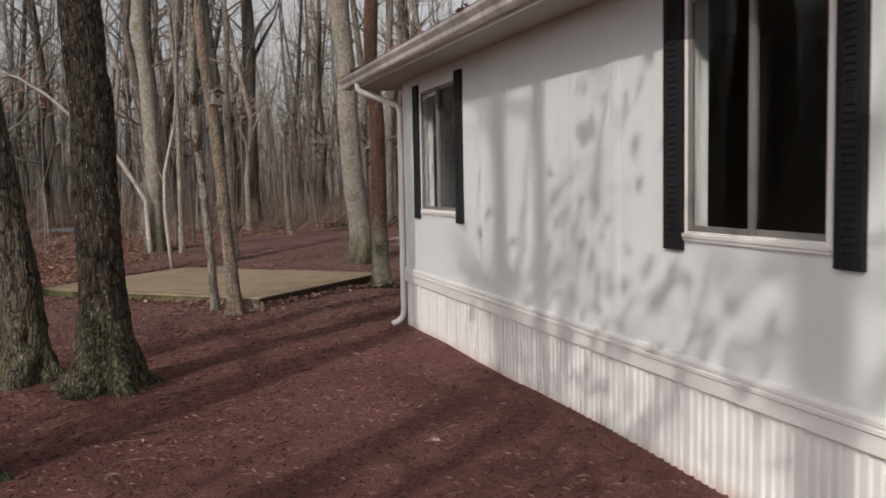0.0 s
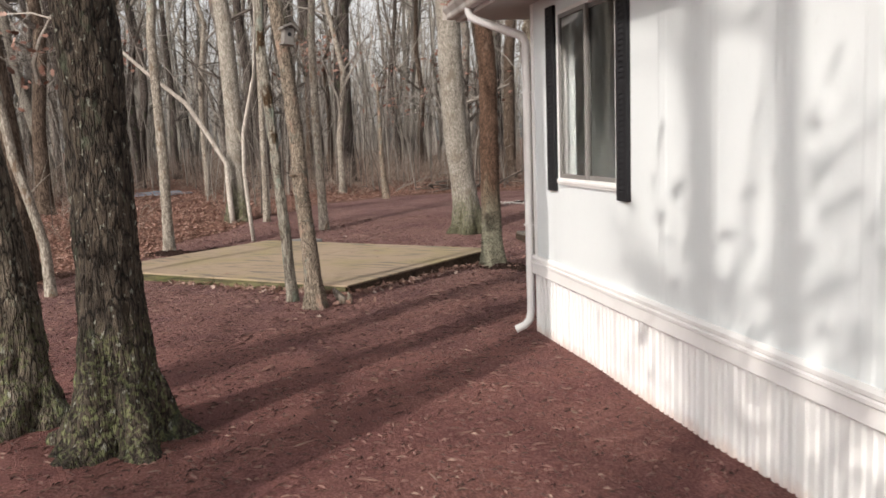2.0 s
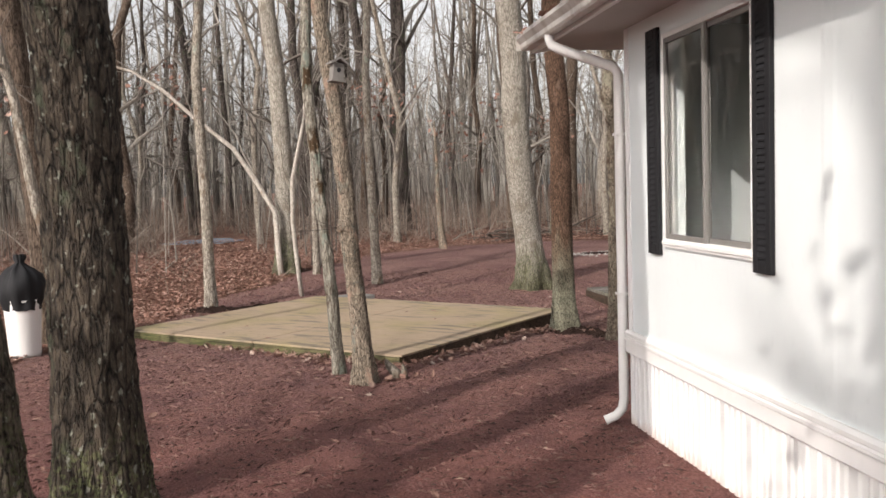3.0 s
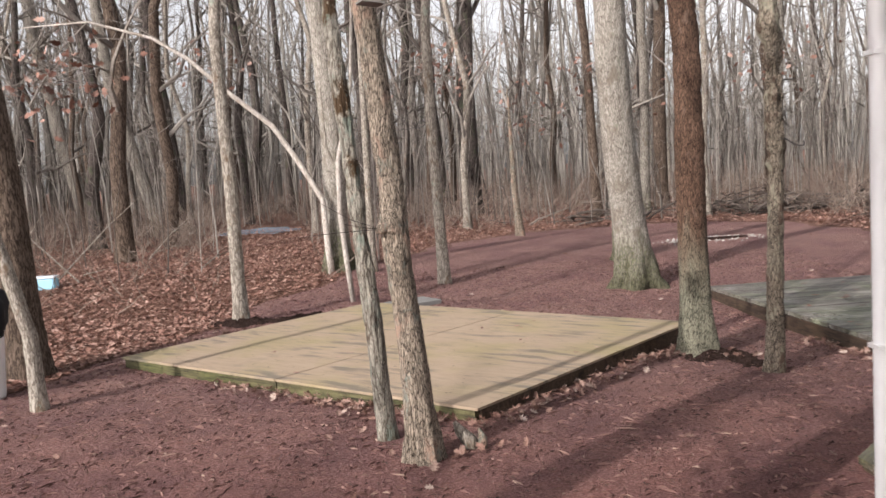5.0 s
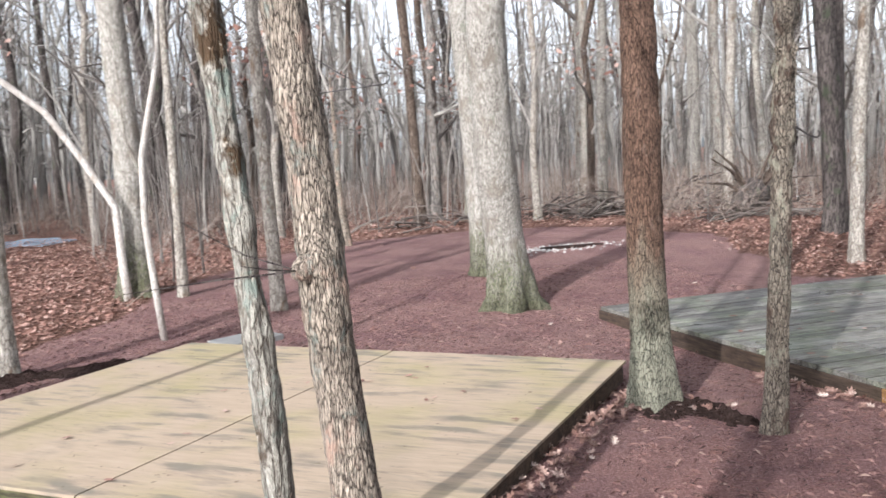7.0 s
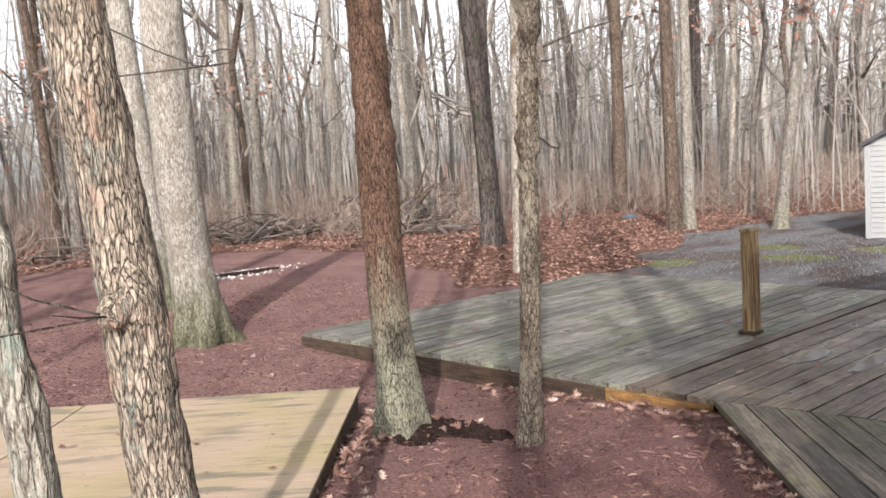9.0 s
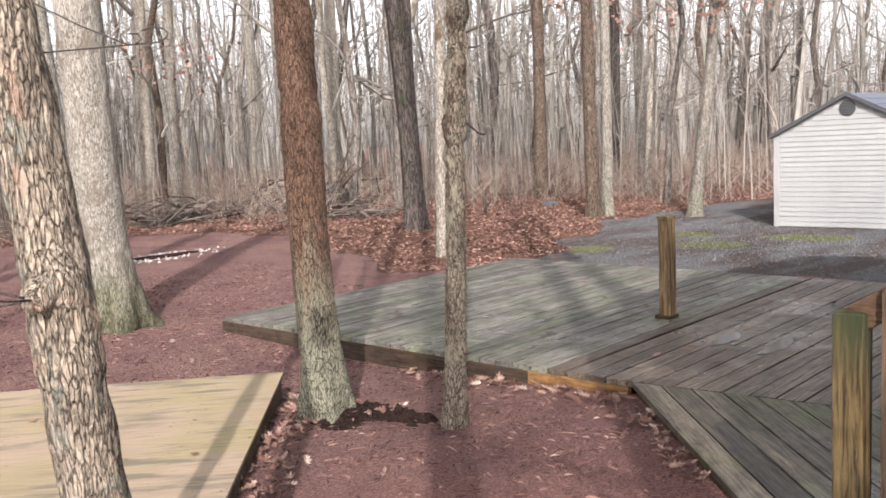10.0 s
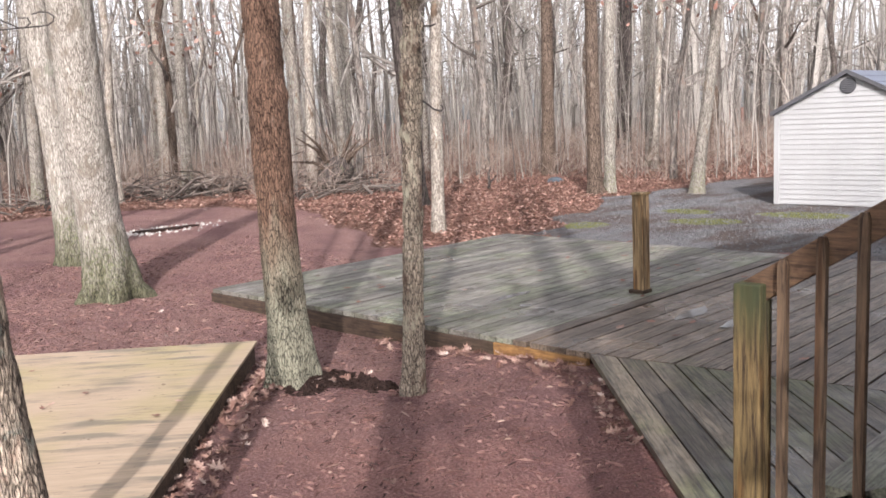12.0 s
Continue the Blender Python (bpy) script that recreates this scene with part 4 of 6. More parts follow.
    for k in range(7):
        z = zp - 0.185 - 0.084 + k * 0.028
        r = math.sqrt(max(0.0, 0.105 ** 2 - (z - zp + 0.185) ** 2))
        part("slat", Mesh().sweep([(x0 - 0.034, z - 0.006), (x0 - 0.042, z - 0.008), (x0 - 0.034, z + 0.008), (x0 - 0.028, z + 0.006)], ym - r, ym + r, "y"), SHED_DARK, vent)


build_shed()


# ---- leaf shape ----
LOBES = [(0.0, -0.5), (0.13, -0.2), (0.30, -0.06), (0.15, 0.08), (0.28, 0.26), (0.0, 0.52), (-0.28, 0.26), (-0.15, 0.08), (-0.30, -0.06), (-0.13, -0.2)]


OAK_HALF = [(0.05, -0.36), (0.22, -0.30), (0.08, -0.15), (0.34, -0.04), (0.10, 0.09), (0.28, 0.30), (0.09, 0.28)]
OAK = [(0.0, -0.5)] + OAK_HALF + [(0.0, 0.54)] + [(-u, w) for u, w in reversed(OAK_HALF)]


def put_leaf(m, rng, x, y, z, size, curl, tilt=0.35, shape=LOBES):
    yaw = rng.uniform(0, 6.283)
    e = Matrix.Translation((x, y, z)) @ Euler((rng.gauss(0, tilt), rng.gauss(0, tilt), yaw)).to_matrix().to_4x4()
    n = len(m.v)
    c = curl * rng.uniform(0.3, 1.2)
    m.v.append(tuple(e @ Vector((0, 0, 0.0))))
    for u, w in shape:
        m.v.append(tuple(e @ Vector((u * size, w * size, c * size * (u * u * 3.0 + w * w)))))
    k = len(shape)
    for s in range(k):
        m.f.append((n, n + 1 + s, n + 1 + (s + 1) % k))


# ---- trees ----
def limbs(mesh, rng, start, direction, length, radius, level, spread=0.9, sides=5):
    """A bough with its twigs, drawn as bent tapering tubes."""
    n = 4 if level > 1 else 3
    pts, p, d = [Vector(start)], Vector(start), Vector(direction).normalized()
    for k in range(n):
        d = (d + Vector((rng.gauss(0, 0.22), rng.gauss(0, 0.22), rng.gauss(0.06, 0.15)))).normalized()
        p = p + d * length / n
        pts.append(p.copy())
    mesh.tube(pts, [radius * (1 - 0.8 * k / n) for k in range(n + 1)], sides, False)
    if level > 0:
        for k in range(rng.randint(3, 4)):
            i = rng.randint(1, n)
            q = pts[i - 1].lerp(pts[i], rng.random())
            a = Vector((rng.gauss(0, 1), rng.gauss(0, 1), rng.gauss(0.25, 0.6))).normalized()
            limbs(mesh, rng, q, d * (1 - spread * 0.5) + a * spread, length * rng.uniform(0.4, 0.65), radius * (1 - 0.7 * i / n) * 0.55, level - 1, spread, 4 if level > 1 else 3)


def trunk_mesh(path, radius, flare, fine, top, sides, rng, ridge=0.012, seed=0.0, roots=5, furrow=24.0, knob=(0.0, 0.0), burls=()):
    """A tapering trunk with a root flare and furrowed bark. path: rows of x, y, z from the base up, from the tree's own foot."""
    zs = [0.0]
    step = 0.035 if fine > 0 else 0.6
    z = -0.12
    zs = [z]
    while z < fine:
        z += step if z > 0.25 else step * 0.8
        zs.append(z)
    while z < top:
        z += 0.55
        zs.append(z)

    def centre(z):
        if z <= path[0][2]:
            return path[0][0], path[0][1]
        for (ax, ay, az), (bx, by, bz) in zip(path, path[1:]):
            if z <= bz:
                f = (z - az) / (bz - az)
                return ax + f * (bx - ax), ay + f * (by - ay)
        (ax, ay, az), (bx, by, bz) = path[-2], path[-1]
        f = (z - bz) / (bz - az)
        wob = 0.10 * math.sin((z - bz) * 0.7 + seed)
        return bx + 0.6 * f * (bx - ax) + wob * min(1, z - bz), by + 0.6 * f * (by - ay) + wob * 0.6 * min(1, z - bz)

    m = Mesh()
    for z in zs:
        cx, cy = centre(z)
        r = radius * (1 - 0.72 * max(0.0, z) / (top * 1.05))
        foot = flare * math.exp(-max(0, z + 0.05) / (0.20 + 0.3 * radius))
        lump = 1 + 0.06 * noise.noise((seed, z * 1.7, 2.0))
        ring = knob[0] * (0.4 + smooth01(knob[1], knob[1] + 0.6, z)) * (noise.noise((seed, 3.0, z * 13.0)) + 0.5 * noise.noise((seed, 9.0, z * 31.0))) if knob[0] else 0.0
        for s in range(sides):
            a = 2 * math.pi * s / sides
            ca, sa = math.cos(a), math.sin(a)
            lobes = 0.5 + 0.5 * math.cos(roots * a + seed + 0.9 * noise.noise((ca * 1.5 + seed, sa * 1.5, 0.0)))
            rr = r * lump + foot * (0.45 + 0.75 * lobes)
            if fine > 0 and z < 0.7:
                rr += foot * (0.55 * noise.noise((ca * 2.6 + seed, sa * 2.6, z * 5.0)) + 0.30 * noise.noise((ca * 6.0, sa * 6.0 + seed, z * 12.0)))
            if z < fine + 0.6 and fine > 0:
                q = noise.noise((ca * rr * furrow + seed, sa * rr * furrow, z * furrow * 0.17))
                q2 = noise.noise((ca * rr * furrow * 2.3, sa * rr * furrow * 2.3 + seed, z * furrow * 0.6))
                rr += ridge * (0.6 - 1.6 * abs(q)) + ridge * 0.45 * q2
            if knob[0] and z < fine + 0.6:
                rr += ring + knob[0] * (0.4 + smooth01(knob[1], knob[1] + 0.6, z)) * noise.noise((ca * 2.2 + seed, sa * 2.2, z * 11.0))
            for bz, ba, size, out in burls:
                turn = (a - ba + math.pi) % (2 * math.pi) - math.pi
                rr += out * math.exp(-((z - bz) / size) ** 2 - (turn * r / size) ** 2)
            m.v.append((cx + rr * ca, cy + rr * sa, z))
    for k in range(len(zs) - 1):
        for s in range(sides):
            a, b = k * sides + s, k * sides + (s + 1) % sides
            m.f.append((a, b, b + sides, a + sides))
    m.f.append(tuple((len(zs) - 1) * sides + s for s in range(sides)))
    return m, centre


def tree(x, y, path, radius, flare, material, label, top=13.0, fine=3.2, sides=40, boughs=9, low=4.2, seed=1, ridge=0.012, furrow=24.0, roots=5, name="tree", knob=(0.0, 0.0), burls=()):
    rng = random.Random(seed)
    t = tagged(empty(name, x, y, height(x, y)), label, "tree")
    m, centre = trunk_mesh(path, radius, flare, fine, top, sides, rng, ridge, seed * 1.7, roots, furrow, knob, burls)
    part("trunk", m, material, t, smooth=True)
    c = Mesh()
    for k in range(boughs):
        z = rng.uniform(low, top)
        cx, cy = centre(z)
        a = rng.uniform(0, 2 * math.pi)
        r = radius * (1 - 0.72 * z / (top * 1.05))
        limbs(c, rng, (cx, cy, z), (math.cos(a), math.sin(a), rng.uniform(0.3, 1.1)), rng.uniform(1.4, 3.6) * (0.6 + radius * 1.6), r * 0.45, 2)
    cx, cy = centre(top)
    limbs(c, rng, (cx, cy, top), (0, 0, 1), 2.4, radius * 0.3, 2)
    part("crown", c, TWIG, t)
    return t


def lean(*rows):
    """Rows of x, y, z less the first one's x and y."""
    x, y, _ = rows[0]
    return [(a - x, b - y, c) for a, b, c in rows]


tree(-0.36, 7.0, lean((-0.36, 7.0, 0), (-0.365, 7.0, 0.57), (-0.375, 7.03, 1.14), (-0.38, 7.05, 1.72), (-0.38, 7.02, 2.14)), 0.160, 0.25, BARK_OAK, "thick oak with dark furrowed bark and a mossy flared base", 15, 3.4, 60, 12, 4.5, 3, 0.02, 26, 5)
tree(-0.98, 7.52, lean((-0.98, 7.52, 0), (-0.99, 7.52, 0.76), (-1.06, 7.52, 1.3), (-1.2, 7.52, 2.3)), 0.145, 0.18, BARK_LEAN, "oak with furrowed bark leaning away beside a thicker oak", 14, 3.2, 52, 10, 4.5, 8, 0.017, 26, 4)
tree(-1.02, 5.0, lean((-1.02, 5.0, 0), (-1.12, 5.0, 1.0), (-1.25, 5.0, 2.4)), 0.13, 0.13, BARK_OAK, "oak with a mossy flared base at the yard's edge", 13, 1.6, 44, 9, 4.0, 11, 0.016, 26, 4)
tree(0.875, 10.46, lean((0.875, 10.46, 0), (0.85, 10.49, 0.5), (0.825, 10.53, 0.82), (0.796, 10.51, 1.1), (0.794, 10.53, 1.28), (0.787, 10.57, 1.53), (0.76, 10.584, 1.83), (0.72, 10.6, 2.3)), 0.073, 0.055, BARK_PLATE, "slender leaning tree with pale plated bark and a knot", 12, 3.6, 60, 8, 4.2, 14, 0.006, 44, 4, "tree", (0.004, 0.6), ((1.27, 4.3, 0.05, 0.024), (1.20, 4.4, 0.03, -0.018), (1.74, 4.2, 0.06, 0.014), (0.80, 4.6, 0.05, 0.012), (0.45, 4.0, 0.05, 0.012)))
tree(0.675, 10.88, lean((0.675, 10.88, 0), (0.655, 10.84, 0.4), (0.642, 10.823, 0.67), (0.618, 10.795, 1.0), (0.592, 10.80, 1.34), (0.567, 10.83, 1.66), (0.543, 10.854, 1.98), (0.51, 10.88, 2.4)), 0.050, 0.02, BARK_PEEL, "thin leaning tree with peeling pale bark and lichen", 10, 3.6, 44, 6, 4.2, 15, 0.005, 34, 3, "tree", (0.006, 0.4), ((1.66, 5.0, 0.05, -0.014), (1.60, 4.9, 0.03, 0.012), (1.22, 5.2, 0.12, -0.013), (0.62, 4.6, 0.05, -0.010), (0.68, 4.5, 0.02, 0.010)))
tree(3.22, 12.70, lean((3.22, 12.70, 0), (3.194, 12.70, 0.26), (3.193, 12.735, 0.77), (3.195, 12.753, 1.6), (3.205, 12.77, 2.4)), 0.118, 0.085, BARK_FOOT, "straight tree with reddish-brown bark and a greenish foot", 14, 3.4, 60, 9, 4.5, 21, 0.005, 44, 5, "tree", (0.006, 0.9), ((0.95, 4.0, 0.03, 0.014), (1.75, 5.4, 0.05, 0.014)))
tree(3.48, 11.93, lean((3.48, 11.93, -0.05), (3.475, 11.9, 0.14), (3.465, 11.84, 0.79), (3.475, 11.81, 1.55), (3.42, 11.71, 2.2)), 0.058, 0.03, BARK_SCALY, "thin upright tree with rough scaly grey bark", 11, 3.4, 52, 7, 4.2, 24, 0.004, 30, 3, "tree", (0.017, 1.2), ((2.42, 3.4, 0.10, 0.05), (0.55, 4.0, 0.04, 0.012), (2.25, 5.5, 0.05, 0.02)))
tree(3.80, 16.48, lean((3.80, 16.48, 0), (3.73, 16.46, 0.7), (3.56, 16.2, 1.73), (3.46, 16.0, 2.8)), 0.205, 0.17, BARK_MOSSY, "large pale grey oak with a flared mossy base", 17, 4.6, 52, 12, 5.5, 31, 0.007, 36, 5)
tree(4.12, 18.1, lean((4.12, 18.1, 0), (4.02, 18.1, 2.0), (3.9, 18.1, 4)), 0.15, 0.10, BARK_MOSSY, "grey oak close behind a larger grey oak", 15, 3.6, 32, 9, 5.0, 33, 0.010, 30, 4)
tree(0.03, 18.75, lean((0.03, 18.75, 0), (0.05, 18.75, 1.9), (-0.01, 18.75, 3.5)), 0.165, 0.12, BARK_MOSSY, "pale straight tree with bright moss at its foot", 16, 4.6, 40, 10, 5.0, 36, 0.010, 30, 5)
tree(1.47, 17.3, lean((1.47, 17.3, 0), (1.42, 17.3, 1.9), (1.41, 17.3, 3.3)), 0.072, 0.03, BARK_PALE, "slim pale tree with patchy bark", 12, 3.6, 28, 7, 4.5, 38, 0.008, 30, 3)
tree(-0.91, 15.62, lean((-0.91, 15.62, 0), (-0.91, 15.62, 1.44), (-0.94, 15.62, 2.57), (-0.95, 15.62, 3.12)), 0.076, 0.035, BARK_PALE, "slim smooth pale tree on a dark soil mound", 11, 3.6, 28, 7, 3.3, 41, 0.005, 24, 3)
tree(-1.82, 12.25, lean((-1.82, 12.25, 0), (-1.84, 12.25, 0.55), (-1.95, 12.25, 1.0), (-2.08, 12.25, 1.5), (-2.2, 12.25, 2.4)), 0.055, 0.015, BARK_PALE, "thin bent pale sapling by the yard's edge", 8, 2.6, 24, 6, 2.6, 43, 0.005, 24, 3)
tree(-2.35, 13.45, lean((-2.35, 13.45, 0), (-2.4, 13.45, 1.5), (-2.55, 13.45, 3.2)), 0.15, 0.07, BARK_BROWN, "brown-barked tree behind a bent sapling", 13, 3.4, 36, 9, 4.5, 44, 0.011, 26, 4)
tree(0.53, 18.4, lean((0.53, 18.4, 0), (0.55, 18.4, 3)), 0.055, 0.02, BARK_PALE, "thin pale sapling among larger trees", 9, 1.2, 18, 5, 3.2, 46, 0.005)
tree(9.92, 18.65, lean((9.92, 18.65, 0), (9.85, 18.65, 1.8), (9.7, 18.65, 3.4)), 0.165, 0.07, BARK_DARK, "dark-barked tree rising from thick leaf litter", 15, 3.6, 36, 9, 5, 51, 0.014, 24)
tree(10.3, 19.1, lean((10.3, 19.1, 0), (10.34, 19.1, 3.2)), 0.13, 0.05, BARK_DARK, "dark-barked tree close to another dark tree", 15, 2.0, 28, 9, 5, 52, 0.014, 24)
tree(8.47, 16.7, lean((8.47, 16.7, 0), (8.52, 16.7, 1.5), (8.62, 16.7, 3)), 0.085, 0.03, BARK_PALE, "pale slim tree rising from leaf litter", 12, 3.2, 28, 7, 4.5, 53, 0.008, 28)
tree(13.55, 17.72, lean((13.55, 17.72, 0), (13.53, 17.72, 3.4)), 0.125, 0.06, BARK_BROWN, "tall straight brown tree of a close pair", 15, 2.4, 28, 9, 5, 55, 0.01)
tree(13.87, 17.62, lean((13.87, 17.62, 0), (13.95, 17.62, 3.4)), 0.10, 0.05, BARK_GREY, "tall grey tree of a close pair", 15, 2.4, 28, 8, 5, 56, 0.01)
tree(14.67, 16.3, lean((14.67, 16.3, 0), (14.78, 16.3, 0.5), (14.95, 16.15, 2.2), (15.1, 16.1, 3.4)), 0.11, 0.07, BARK_GREY, "leaning pale tree beside the shed", 13, 2.4, 28, 8, 3.2, 57, 0.01)
tree(3.3, 22.5, lean((3.3, 22.5, 0), (3.22, 22.5, 1.0), (3.2, 22.5, 2.3)), 0.075, 0.03, BARK_PLATE, "broken pale stub of a dead tree", 2.4, 2.2, 20, 1, 2.0, 61, 0.006, 20, 3, "dead_tree")
for k, (x, y, r, b, dx) in enumerate(((3.3, 31.6, 0.30, BARK_DARK, 0.0), (2.6, 32.5, 0.2, BARK_DARK, -0.3), (5.8, 26.6, 0.12, BARK_BROWN, -0.1), (6.9, 26.4, 0.12, BARK_GREY, 0.1), (8.4, 29.9, 0.2, BARK_BROWN, 0.05), (9.9, 25.9, 0.12, BARK_GREY, 0.1), (-4.97, 31.5, 0.22, BARK_DARK, -0.3),
                                     (-5.5, 31.0, 0.19, BARK_GREY, -0.9), (-9.9, 44, 0.22, BARK_DARK, -0.3), (-10.5, 40.4, 0.3, BARK_GREY, -0.8), (16.1, 28.1, 0.2, BARK_GREY, 0.2), (14.7, 28.3, 0.17, BARK_PALE, -0.1), (12.3, 24.6, 0.12, BARK_PALE, 0.15), (19, 36, 0.26, BARK_GREY, 0.1),
                                     (17.0, 21.5, 0.16, BARK_BROWN, 0.1), (20.0, 20.5, 0.15, BARK_GREY, -0.1), (22.5, 23, 0.22, BARK_DARK, 0.2), (18.5, 19.5, 0.08, BARK_PALE, 0.3), (12.0, 31, 0.22, BARK_PALE, 0.1))):
    tree(x, y, [(0, 0, 0), (dx, 0, 3.5)], r, r * 0.5, b, "tall bare tree at the edge of the woods", 16 + k % 4, 0.0, 16, 11, 4.5, 70 + k)


for k, (x, y, r, b) in enumerate(((-3.7, -0.6, 0.11, BARK_GREY), (-6.2, -2.2, 0.19, BARK_OAK), (-4.9, 1.7, 0.15, BARK_BROWN), (-5.2, -4.6, 0.16, BARK_GREY), (-8.5, 0.5, 0.2, BARK_OAK), (-3.9, -3.4, 0.12, BARK_BROWN), (-2.8, -7.5, 0.18, BARK_OAK))):
    tree(x, y, [(0, 0, 0), (-0.1, 0.05, 3.5)], r, r * 0.6, b, "bare tree along the edge of the mulched yard", 12 + k % 4, 0.0, 18, 14, 3.2, 120 + k)

def leafy_bough(x, y, z, tox, toy, toz, n, spread, seed):
    """A thin bough that still carries its dead leaves."""
    rng = random.Random(seed)
    b = tagged(empty("leafy_branch", x, y, z), "thin branch still carrying rusty dead leaves", "branch")
    e = Vector((tox - x, toy - y, toz - z))
    part("stem", Mesh().tube([(0, 0, 0), tuple(e * 0.5 + Vector((0, 0, 0.08))), tuple(e)], [0.016, 0.011, 0.004], 5), TWIG, b)
    m, t = Mesh(), Mesh()
    for k in range(n):
        f = rng.uniform(0.35, 1.0)
        p = e * f + Vector((rng.gauss(0, spread), rng.gauss(0, spread), rng.gauss(0, spread * 0.7)))
        t.tube([tuple(e * f), tuple(p)], [0.004, 0.0015], 3, False)
        put_leaf(m, rng, p.x, p.y, p.z, rng.uniform(0.09, 0.17), 0.4, 0.9)
    part("spray", t, TWIG, b)
    part("leaves", m, LEAF, b)


# bent sapling arching over the leaf litter
bent = tagged(empty("bent_sapling", -0.09, 18.5, height(-0.09, 18.5)), "bare pale sapling arching low over leaf litter", "sapling")
part("stem", Mesh().tube([(0.03, 0, -0.05), (0.0, 0, 0.35), (-0.03, 0, 1.07), (-0.33, 0, 1.61), (-0.66, 0, 2.14), (-1.27, -0.05, 2.67), (-1.74, -0.1, 3.12), (-2.2, -0.1, 3.42), (-3.0, -0.2, 3.66), (-3.9, -0.2, 3.62)], [0.055, 0.05, 0.046, 0.042, 0.038, 0.033, 0.028, 0.022, 0.014, 0.006], 8), BARK_WHITE, bent, smooth=True)
brm = Mesh()
rr_ = random.Random(5)
for q in ((-1.74, -0.1, 3.12), (-2.2, -0.1, 3.42), (-1.27, -0.05, 2.67), (-3.0, -0.2, 3.66)):
    limbs(brm, rr_, q, (-0.5, 0.2, rr_.uniform(-0.6, 0.7)), 1.2, 0.013, 1)
part("branches", brm, TWIG, bent)
thin = tagged(empty("sapling", 0.3, 16.5, height(0.3, 16.5)), "thin crooked pale sapling behind the platform", "sapling")
part("stem", Mesh().tube([(0, 0, -0.03), (-0.05, 0, 0.5), (-0.09, 0, 1.1), (-0.07, 0, 1.7), (0.02, 0, 2.1), (0.14, 0, 2.6), (0.2, 0, 3.4), (0.24, 0, 5.0)], [0.036, 0.034, 0.032, 0.03, 0.027, 0.023, 0.018, 0.006], 8), BARK_WHITE, thin, smooth=True)
part("branch", Mesh().tube([(-0.08, 0, 1.5), (-0.2, 0, 1.9), (-0.22, 0, 2.6)], [0.018, 0.014, 0.006], 6), BARK_PALE, thin)


# ---- woods ----
def free(x, y, gap):
    """Whether a tree of the woods may stand here."""
    if inside(x, y, YARD) or inside(x, y, DRIVE):
        return False
    if 8.0 < x < 16.0 and 15.5 < y < 21.0:
        return False
    return not (-3.6 - gap < x < 9 and -14 < y < 15) and not (1.0 < x < 9.5 and 14 < y < 24.5)


def pool_view(x, y):
    """The clear strip of ground in front of the woodland pool."""
    return 16.5 < y < 31.5 and abs(x - (-0.6 - (y - 17.0) * 0.165)) < 0.45 + (y - 16.5) * 0.07


def sunlit(x, y):
    """The strip on the sun's side that leaves the platform and the back of the yard in sunlight."""
    return -13.0 < x * 0.68 - y * 0.73 < -6.6 and x < -3.0


def woods():
    rng = random.Random(12)
    kinds = []
    for k, b in enumerate((BARK_FAR, BARK_FAR, BARK_BROWN, BARK_FAR, BARK_DARK, BARK_FAR, BARK_PALE, BARK_DARK)):
        r = (0.11, 0.16, 0.13, 0.07, 0.18, 0.055, 0.09, 0.14)[k]
        t = tree(0, -60 - 4 * k, [(0, 0, 0), (rng.gauss(0, 0.08), rng.gauss(0, 0.08), 1.5), (rng.gauss(0, 0.16), rng.gauss(0, 0.16), 3.0), (rng.gauss(0, 0.26), rng.gauss(0, 0.26), 4.8), (rng.gauss(0, 0.45), rng.gauss(0, 0.45), 7.5)], r, r * 0.5, b, "bare tree standing in the winter woods", rng.uniform(11, 17), 0.0, 8, 11, 1.8, 200 + k, name="bare_tree")
        tagged(t, group="bare trees of the woods")
        kinds.append(t)
    spots = []
    while len(spots) < 190:
        a, d = rng.uniform(-0.75, 1.35), rng.uniform(15, 48)
        if rng.random() < 0.22:
            a = rng.uniform(-math.pi, math.pi)
        x, y = 1.0 + d * math.sin(a), 8.0 + d * math.cos(a)
        if not free(x, y, 1.0) or pool_view(x, y) or sunlit(x, y) or any((x - p) ** 2 + (y - q) ** 2 < 1.4 for p, q in spots):
            continue
        spots.append((x, y))
        s = rng.uniform(0.75, 1.25)
        copy_thing(kinds[rng.randrange(len(kinds))], Matrix.Translation((x, y, height(x, y))) @ Matrix.Rotation(rng.uniform(0, 6.28), 4, "Z") @ Matrix.Diagonal((s, s, s, 1)))


woods()


